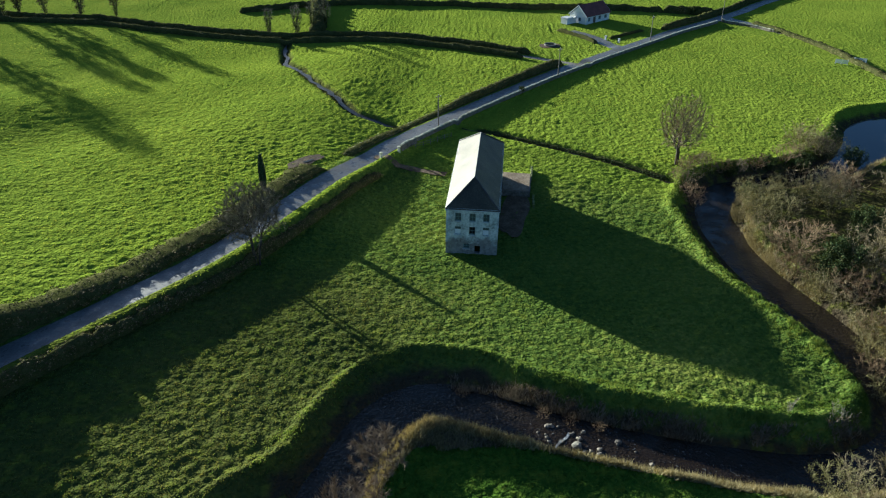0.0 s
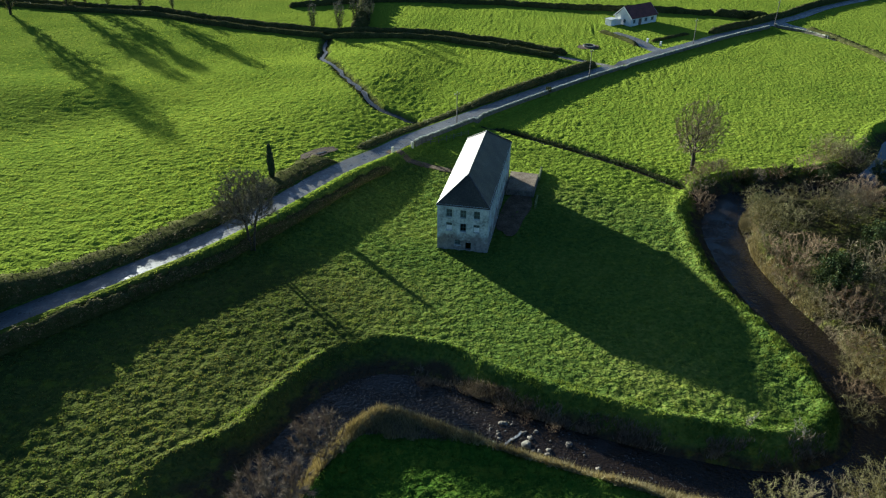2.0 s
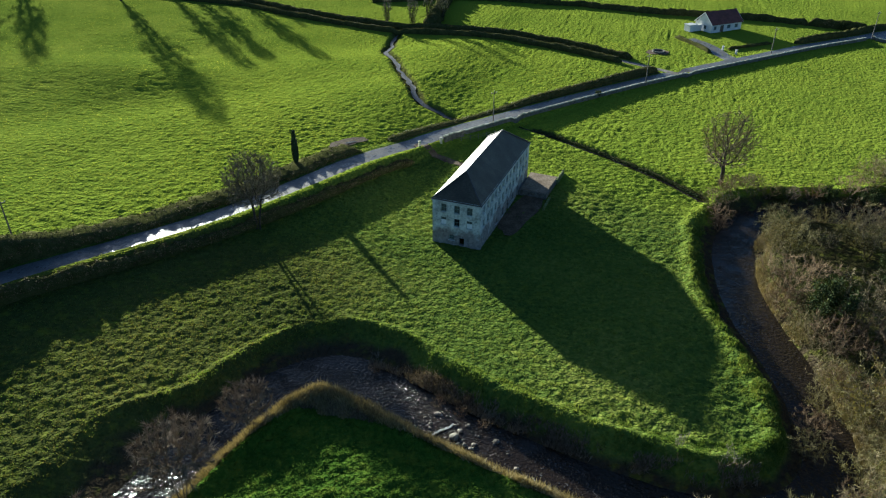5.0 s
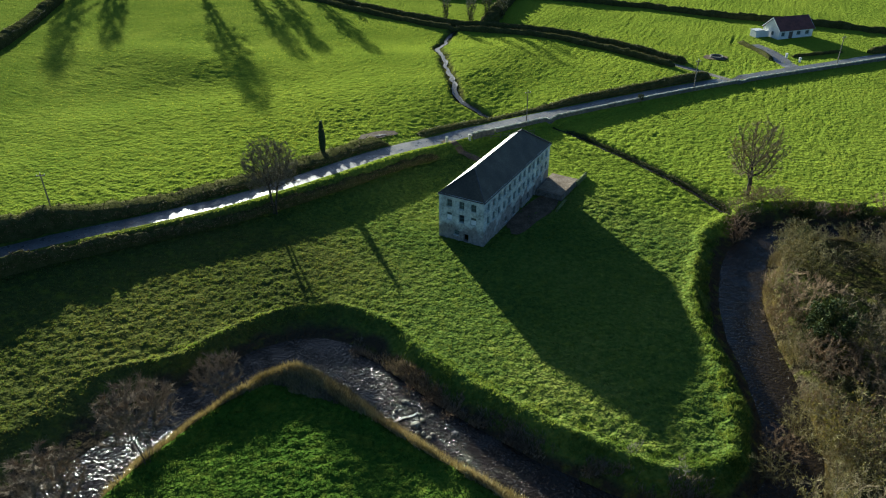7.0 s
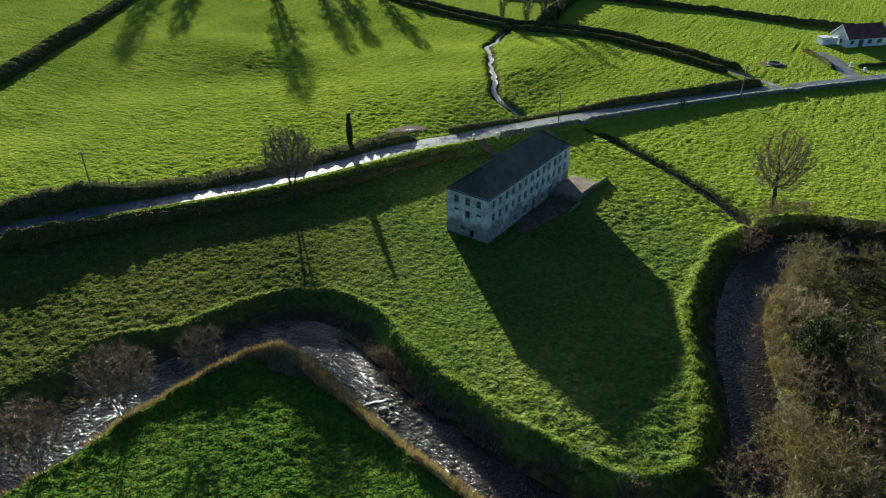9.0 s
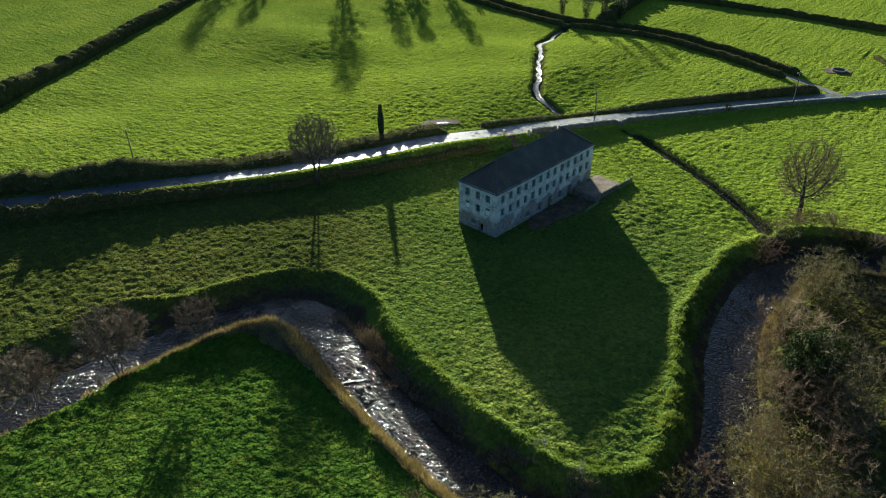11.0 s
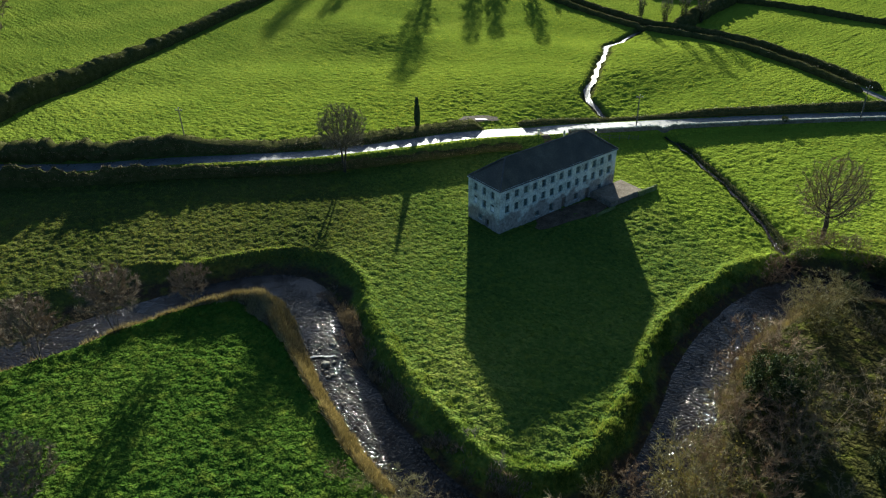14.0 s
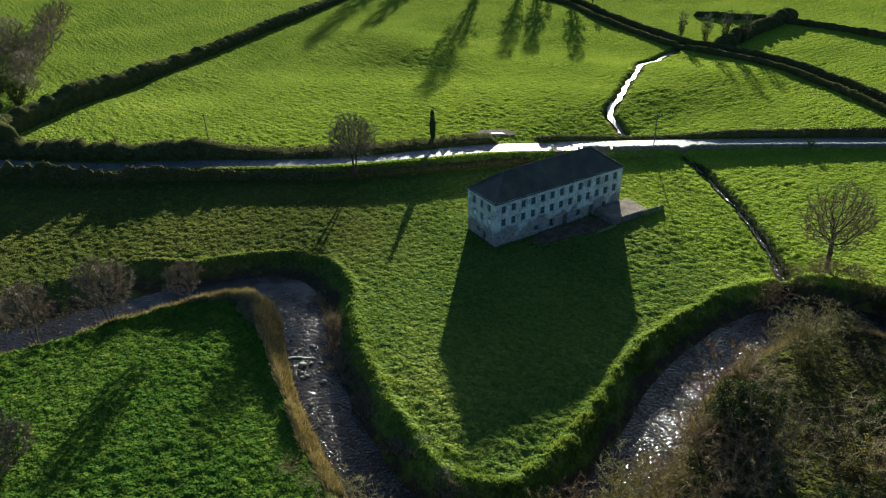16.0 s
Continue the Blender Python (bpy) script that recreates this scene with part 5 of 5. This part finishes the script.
# ---- rough grass ----
def blades(name, xs, ys, low, high, wide, mat, label, category, seed, lean=0.35, per=3):
    r = np.random.RandomState(seed)
    n = len(xs)
    z = height(xs, ys)
    xs, ys, z = (np.repeat(v, per) for v in (xs, ys, z))
    m = n * per
    a, h, w = r.uniform(0, 6.28, m), r.uniform(low, high, m), r.uniform(0.6, 1.0, m) * wide
    ox, oy = r.normal(0, wide * 1.2, m), r.normal(0, wide * 1.2, m)
    la, ll = r.uniform(0, 6.28, m), h * lean * r.uniform(0.2, 1.0, m)
    co = np.empty((m, 3, 3))
    for k, sgn in ((0, -1), (1, 1)):
        co[:, k, 0], co[:, k, 1], co[:, k, 2] = xs + ox + sgn * np.cos(a) * w, ys + oy + sgn * np.sin(a) * w, z - 0.04
    co[:, 2, 0], co[:, 2, 1], co[:, 2, 2] = xs + ox + np.cos(la) * ll, ys + oy + np.sin(la) * ll, z + h
    me = bpy.data.meshes.new(name)
    me.vertices.add(m * 3)
    me.vertices.foreach_set("co", co.ravel())
    me.loops.add(m * 3)
    me.loops.foreach_set("vertex_index", np.arange(m * 3))
    me.polygons.add(m)
    me.polygons.foreach_set("loop_start", np.arange(0, m * 3, 3))
    me.update(calc_edges=True)
    me.materials.append(mat)
    return tagged(new(name, me), label, category, kind="stuff")


r = np.random.RandomState(4)
N = 260000
tx, ty = r.uniform(-64, 64, N), r.uniform(8, 150, N)
dv, sv, _ = from_line(RIVER, tx, ty)
dr, _, _ = from_line(ROAD, tx, ty)
c8, s8 = math.cos(radians(5.2)), math.sin(radians(5.2))
mx, my = (tx - 0.4) * c8 - (ty - 98.97) * s8, (tx - 0.4) * s8 + (ty - 98.97) * c8
keep = (dv > 4.3) & (dr > 2.7) & ~((mx > -0.2) & (mx < 13.5) & (my > -0.2) & (my < 33)) & (value_noise(tx / 0.56, ty / 0.5, 11) > r.uniform(-0.5, 0.3, N))
keep &= (r.uniform(0, 1, N) < smooth(8, 24, ty)) & ((dv > 13) | (height(tx, ty, False) > 0.3)) & ~((sv < 0) & (tx > 50))
_, road_side, _ = from_line(ROAD, tx, ty)
beyond = (road_side > 0) | (dr < 4.5) | (ty + 0.35 * tx > 150)
rank = r.uniform(0, 1, N) < 0.55 * smooth(10, -14, tx) * smooth(100, 82, ty) * (sv > 0)
blades("rough_grass", tx[keep & ~beyond & rank], ty[keep & ~beyond & rank], 0.06, 0.2, 0.05, ROUGH_BLADES, "dull olive winter grass on the low field", "grass", 9)
keep &= ~rank & ((ty > 45) | (r.uniform(0, 1, N) < smooth(58, 36, tx)))
deep = (sv < 0) & (tx < 45) & (ty < 60)
blades("meadow_grass", tx[keep & deep], ty[keep & deep], 0.06, 0.2, 0.05, MEADOW, "deep green grass of the field inside the bend", "grass", 11)
keep &= ~deep
blades("grass", tx[keep & ~beyond], ty[keep & ~beyond], 0.06, 0.18, 0.05, BLADES, "tussocky green pasture grass", "grass", 1)
beyond &= r.uniform(0, 1, N) < 0.25 + 0.35 * smooth(0, 30, np.minimum(np.minimum(tx + 64, 64 - tx), 150 - ty))
blades("roadside_grass", tx[keep & beyond], ty[keep & beyond], 0.06, 0.18, 0.06, SUNLIT_BLADES, "bright tussocky grass across the road, coloured to look sunlit", "grass", 8)
N = 200000
fx, fy = r.uniform(-260, 150, N), r.uniform(40, 330, N)
fx[:130000], fy[:130000] = r.uniform(-165, 110, 130000), r.uniform(60, 245, 130000)
dv, sv, _ = from_line(RIVER, fx, fy)
dr, _, _ = from_line(ROAD, fx, fy)
dl, _, _ = from_line(LANE, fx, fy)
db, _, _ = from_line(BROOK, fx, fy)
keep = ~((fx > -64) & (fx < 64) & (fy < 150)) & (dv > 5) & (dr > 2.7) & (dl > 2.0) & (db > 1.6) & (fy > 100 - 0.55 * np.abs(fx)) & (value_noise(fx / 0.56, fy / 0.5, 11) > r.uniform(-0.5, 0.3, N)) & ~((sv < 0) & (fx > 50) & (fy < 150))
keep &= (np.hypot(fx - 54, fy - 258) > 13) & (np.hypot((fx - 65) * 0.5, fy - 251) > 6) & (np.hypot(fx - 48, fy - 235) > 7)
# darker blades mixed in westward to paint the same falloff of light
dull = keep & (r.uniform(0, 1, N) < 0.55 * smooth(-62, -130, fx))
blades("dimmed_pasture_grass", fx[dull], fy[dull], 0.06, 0.16, 0.08, BLADES, "tussocky grass of the sloping fields, coloured duller for dimmer light", "grass", 10, per=2)
keep &= ~dull
blades("pasture_grass", fx[keep], fy[keep], 0.06, 0.16, 0.08, SUNLIT_BLADES, "tussocky green grass of the far fields, coloured to look sunlit", "grass", 5, per=2)
# rank growth along the rim of the banks
N = 60000
q = r.uniform(20, len(RIVER) - 30, N)
d = np.gradient(RIVER, axis=0)
d /= np.linalg.norm(d, axis=1)[:, None]
steps = np.arange(len(RIVER))
rx, ry, ux, uy = (np.interp(q, steps, v) for v in (RIVER[:, 0], RIVER[:, 1], d[:, 0], d[:, 1]))
off = r.uniform(4.3, 9.0, N)
bx, by = rx - uy * off, ry + ux * off
dv, sv, _ = from_line(RIVER, bx, by)
keep = (height(bx, by, False) > 0.0) & (sv > 0) & (value_noise(bx / 1.6, by / 1.6, 41) > r.uniform(-0.2, 0.5, N))
blades("bank_grass", bx[keep], by[keep], 0.1, 0.28, 0.06, BLADES, "rank green growth along the bank rim", "grass", 2)
golden = np.exp(-((rx - 0) ** 2 + (ry - 62) ** 2) / 90)
off = -(2.6 + r.uniform(0, 1.0, N) ** 1.5 * (2.4 + 3.6 * golden)) + 0.5 * value_noise(rx / 3, ry / 3, 42)
bx, by = rx - uy * off, ry + ux * off
dv, sv, _ = from_line(RIVER, bx, by)
thin = value_noise(bx / 5, by / 5, 43) + 0.6 * value_noise(bx / 1.2, by / 1.2, 44) + 0.5 * golden
keep = (sv < 0) & (height(bx, by, False) > WATER_Z) & (thin > r.uniform(-0.1, 0.4, N) + 0.15 * smooth(44, 50, bx) * smooth(62, 68, by) * -1)
blades("reeds", bx[keep], by[keep], 0.25, 1.0, 0.05, REEDS, "golden dead grass along the low river bank", "grass", 3, 0.9)
# the thick mat of dead grass round the inside of the bend
M = 30000
j = r.uniform(np.argmin(np.hypot(RIVER[:, 0] + 13, RIVER[:, 1] - 40)), np.argmin(np.hypot(RIVER[:, 0] - 38, RIVER[:, 1] - 54.5)), M)
jx, jy, jux, juy = (np.interp(j, steps, v) for v in (RIVER[:, 0], RIVER[:, 1], d[:, 0], d[:, 1]))
out = 3.0 + r.uniform(0, 1, M) * (1.6 + 3.8 * np.exp(-((jx - 0) ** 2 + (jy - 62) ** 2) / 120))
mx_, my_ = jx + juy * out, jy - jux * out
keep = value_noise(mx_ / 1.5, my_ / 1.5, 55) > r.uniform(-0.5, 0.25, M)
# back of the bank takes browner grass, its shade put into the colour
front_ = keep & (out > 6.3)
blades("bend_reeds", mx_[keep & ~front_], my_[keep & ~front_], 0.4, 1.1, 0.065, REEDS, "thick golden dead grass round the inside of the bend", "grass", 12, 0.8)
blades("bend_shade_grass", mx_[front_], my_[front_], 0.2, 0.6, 0.06, WITHERED, "brown dead grass behind the golden bank, coloured for its shaded face", "grass", 13, 0.9)
off = 3.3 + r.uniform(0, 1.0, N) ** 1.4 * 2.2
bx, by = rx - uy * off, ry + ux * off
thin = value_noise(bx / 3, by / 3, 46) + 0.6 * value_noise(bx / 0.9, by / 0.9, 47)
keep = (bx > 1) & (bx < 48) & (by < 72) & (thin > r.uniform(-0.3, 0.3, N) + 0.35 * smooth(26, 30, bx))
blades("withered_reeds", bx[keep], by[keep], 0.25, 0.9, 0.045, WITHERED, "brown withered reeds at the foot of the bank", "grass", 6, 0.9)
off = 5.2 + r.uniform(0, 1.0, N) * 2.6
bx, by = rx - uy * off, ry + ux * off
thin = value_noise(bx / 2, by / 2, 48) + 0.6 * value_noise(bx / 0.7, by / 0.7, 49)
keep = (bx > 40) & (by > 64) & (by < 122) & (thin > r.uniform(-0.25, 0.35, N))
blades("bank_weeds", bx[keep], by[keep], 0.15, 0.5, 0.06, BLADES, "rank pale weeds on the river bank", "grass", 7, 0.7)

# stones in the riffle
BOULDER = surface("lichened_boulder", ((0.07, 0.064, 0.05), (0.14, 0.13, 0.105), (0.24, 0.225, 0.19)), 1.5, 7, 0.95, 0.8, 6, specular=0.1)
rnd = random.Random(9)
for i in range(26):
    f = rnd.random()
    x, y = (11.5 + 11 * f + rnd.uniform(-0.6, 0.6), 60.2 - 3.3 * f + rnd.uniform(-1.8, 1.8)) if i else (15.3, 58.3)
    size = rnd.uniform(0.15, 0.4) if i else 0.6
    bm = bmesh.new()
    bmesh.ops.create_icosphere(bm, subdivisions=2, radius=size)
    for v in bm.verts:
        v.co *= 1 + 0.6 * noise.noise(v.co * 1.9 / size + Vector((i * 3.1, 0, 0)))
        v.co.z *= 0.6
    ob = part("river_stone", bm, BOULDER if not i else RUBBLE, None, flat=False)
    ob.location = (x, y, WATER_Z + 0.02)
    tagged(ob, "pale boulder in the riffle" if not i else "wet dark stone in the riffle", "stone", "stones in the riffle")

# ---- bungalow ----
WHITE = surface("white_render", ((0.6, 0.6, 0.58), (0.7, 0.7, 0.68), (0.78, 0.78, 0.76)), 0.6, 4, 0.85, 0.15, 10)
REDROOF = surface("brown_red_tiles", ((0.08, 0.032, 0.028), (0.13, 0.052, 0.042), (0.19, 0.076, 0.06)), 0.7, 6, 0.75, 0.4, 5)
bungalow = thing("bungalow", pose(49, 256, at_height(52, 259) - 0.05, 0, 0, math.degrees(math.atan2(9.2, 10))), "small white rendered bungalow with dark red tiled roof", "house")
BL, BW, BE, BR = 13.4, 7.4, 2.8, 6.0
bf = [(1.0, 2.4, 0.9, 2.1), (3.9, 5.6, 0.05, 2.2), (7.0, 8.6, 0.9, 2.1), (10.4, 12.0, 0.9, 2.1)]
wf = put("wall", *wall_with_openings(BL, -0.5, BE, 0.35, bf), WHITE, bungalow)
wb = put("wall", *wall_with_openings(BL, -0.5, BE, 0.35, []), WHITE, bungalow)
wb.matrix_local = pose(BL, BW, 0, 0, 0, 180)
for x, gw in ((0.0, [(0.35, BW - 0.35)]), (BL - 0.35, [])):
    V = [(x, 0.36, -0.5), (x, BW - 0.36, -0.5), (x, BW - 0.36, BE), (x, BW / 2, BR - 0.25), (x, 0.36, BE)]
    V += [(a + 0.35, b, c) for a, b, c in V]
    put("gable", V, [(4, 3, 2, 1, 0), (5, 6, 7, 8, 9), (0, 1, 6, 5), (1, 2, 7, 6), (2, 3, 8, 7), (3, 4, 9, 8), (4, 0, 5, 9)], WHITE, bungalow)
for i, o in enumerate(bf):
    if i == 1:
        boxed("door", (o[0] + 0.05, 0.15, o[2], o[1] - 0.05, 0.22, o[3]), TIMBER, wf, "dark front door")
    else:
        fit_window(wf, o)
boxed("gable_window", (-0.03, 2.4, 0.9, 0.02, 3.4, 2.0), GLASS, bungalow)
for sgn in (0, 1):
    ya, yb = (-0.4, BW / 2) if not sgn else (BW + 0.4, BW / 2)
    za = BE - 0.25
    V = [(-0.25, ya, za), (BL + 0.25, ya, za), (BL + 0.25, yb, BR), (-0.25, yb, BR)]
    V += [(a, b, c + 0.16) for a, b, c in V]
    put("roof_slope", V, [(0, 3, 2, 1), (4, 5, 6, 7), (0, 1, 5, 4), (1, 2, 6, 5), (2, 3, 7, 6), (3, 0, 4, 7)], REDROOF, bungalow)
    for x in (-0.3, BL + 0.25):
        V = [(x, ya, za - 0.15), (x, yb, BR - 0.15), (x, yb, BR + 0.18), (x, ya, za + 0.18)]
        V += [(a + 0.05, b, c) for a, b, c in V]
        put("bargeboard", V, [(3, 2, 1, 0), (4, 5, 6, 7), (0, 1, 5, 4), (1, 2, 6, 5), (2, 3, 7, 6), (3, 0, 4, 7)], BOARD, bungalow, "white bargeboard")
boxed("porch_wall", (-5.2, 4.2, -0.4, -0.05, 4.5, 2.0), WHITE, bungalow, "white side wall of the yard")
boxed("shed_roof", (-5.4, 4.3, 2.1, -1.85, 7.2, 2.22), PAINT, bungalow)
boxed("shed", (-5.2, 4.5, -0.4, -2.0, 7.0, 2.1), WHITE, bungalow, "low white outhouse")

hedge("garden_hedge", [(53.5, 236), (58, 240), (63, 244.5), (67, 248)], 0.9, 0.8, "low clipped garden hedge in front of the lawn", 12, 8)
for x, y in ((51.8, 234.5), (55.4, 231.2)):
    p = thing("garden_pier", pose(x, y, at_height(x, y), 0, 0, 40), "short white pier at the driveway entrance", "gate pier", "garden piers")
    boxed("shaft", (-0.25, -0.25, -0.4, 0.25, 0.25, 1.2), WHITE, p)
    boxed("cap", (-0.32, -0.32, 1.2, 0.32, 0.32, 1.32), WHITE, p, bevel=0.03)
# low round concrete ring in the field
ring = thing("concrete_ring", pose(33, 227.5, at_height(33, 227.5)), "low round pale concrete tank rim in the grass", "tank")
V, F = [], []
for k in range(32):
    a = 2 * math.pi * k / 32
    for rr, zz in ((1.9, -0.3), (1.9, 0.5), (1.55, 0.5), (1.55, -0.3)):
        V.append((rr * math.cos(a), rr * math.sin(a), zz))
for k in range(32):
    for q in range(3):
        a, b = k * 4 + q, ((k + 1) % 32) * 4 + q
        F.append((a, b, b + 1, a + 1))
put("rim", V, F, TRACK, ring)
patch("mud_patch", 33, 227, 3.6, 2.6, 0.1, MUD, "trampled mud round a concrete tank", "ground", 0.3)


# ---- poles, gates, fences ----
def utility_pole(x, y, tall, arm, turn, label):
    root = thing("utility_pole", pose(x, y, at_height(x, y), 0, 0, turn), label, "pole", "roadside poles")
    V, F = [], []
    tube(V, F, [Vector((0.03 * math.sin(k), 0, -0.5 + (tall + 0.5) * k / 5)) for k in range(6)], [0.15 - 0.012 * k for k in range(6)], 8)
    put("pole_shaft", V, F, TIMBER_PALE, root)
    if arm:
        boxed("crossarm", (-0.7, -0.06, tall - 0.5, 0.7, 0.06, tall - 0.36), TIMBER, root)
        for s in (-0.6, 0.0, 0.6):
            V, F = [], []
            z = tall + 0.01 if s == 0 else tall - 0.36
            tube(V, F, [Vector((s, 0, z)), Vector((s, 0, z + 0.12)), Vector((s, 0, z + 0.2))], [0.04, 0.07, 0.03], 7)
            put("insulator", V, F, BOARD, root)
    return root


TIMBER_PALE = surface("grey_pole_wood", ((0.08, 0.07, 0.06), (0.13, 0.115, 0.1), (0.2, 0.18, 0.16)), 1, 8, 0.8, 0.2, 10)
for x, y, h, a in ((-1.4, 152.2, 7.5, True), (30.6, 191.5, 8.0, True), (64.8, 229.5, 8.5, True), (98.5, 262.5, 8.5, True), (-61.5, 75.8, 6.8, True)):
    utility_pole(x, y, h, a, 40, "weathered wooden utility pole beside the road")


def white_gate(x, y, turn):
    root = thing("white_gate", pose(x, y, at_height(x, y), 0, 0, turn), "white-painted slatted rail beside a field bridge", "gate", "white rails at the field bridge")
    for k in (0, 1.6, 3.2):
        boxed("post", (k - 0.08, -0.08, -0.4, k + 0.08, 0.08, 1.4), BOARD, root)
    for z in (0.3, 0.6, 0.9, 1.2):
        boxed("rail", (0.09, -0.04, z, 1.51, 0.04, z + 0.18), BOARD, root)
        boxed("rail", (1.69, -0.04, z, 3.11, 0.04, z + 0.18), BOARD, root)
    return root


white_gate(115, 210.5, -25)
white_gate(121.5, 212.5, -25)


def post_fence(name, line, step, tall, label):
    root = thing(name, Matrix(), label, "fence")
    pts = spline(line, step)
    for i, p in enumerate(pts):
        z = at_height(*p)
        V, F = [], []
        tube(V, F, [Vector((p[0], p[1], z - 0.3)), Vector((p[0], p[1], z + tall))], [0.08, 0.07], 6)
        put("post", V, F, TIMBER_PALE, root)
        if i:
            q = pts[i - 1]
            zq = at_height(*q)
            for hgt in (0.45, 0.9):
                V, F = [], []
                tube(V, F, [Vector((q[0], q[1], zq + hgt)), Vector((p[0], p[1], z + hgt))], [0.035, 0.035], 4)
                put("rail", V, F, TIMBER_PALE, root)
    return root


post_fence("post_fence", [(-7.6, 140), (-4.5, 143.5), (-1.5, 146.5), (1.5, 149)], 1.6, 1.15, "grey post and rail fence beside the mill entrance")
for x, y in ((-9.3, 137.2), (-12.6, 132.6)):
    p = thing("gate_pier", pose(x, y, at_height(x, y), 0, 0, 40), "short pale lichened stone gate pier at the mill entrance", "gate pier", "gate piers")
    boxed("shaft", (-0.22, -0.22, -0.5, 0.22, 0.22, 1.15), COPING, p)
    boxed("cap", (-0.28, -0.28, 1.15, 0.28, 0.28, 1.28), COPING, p, bevel=0.04)
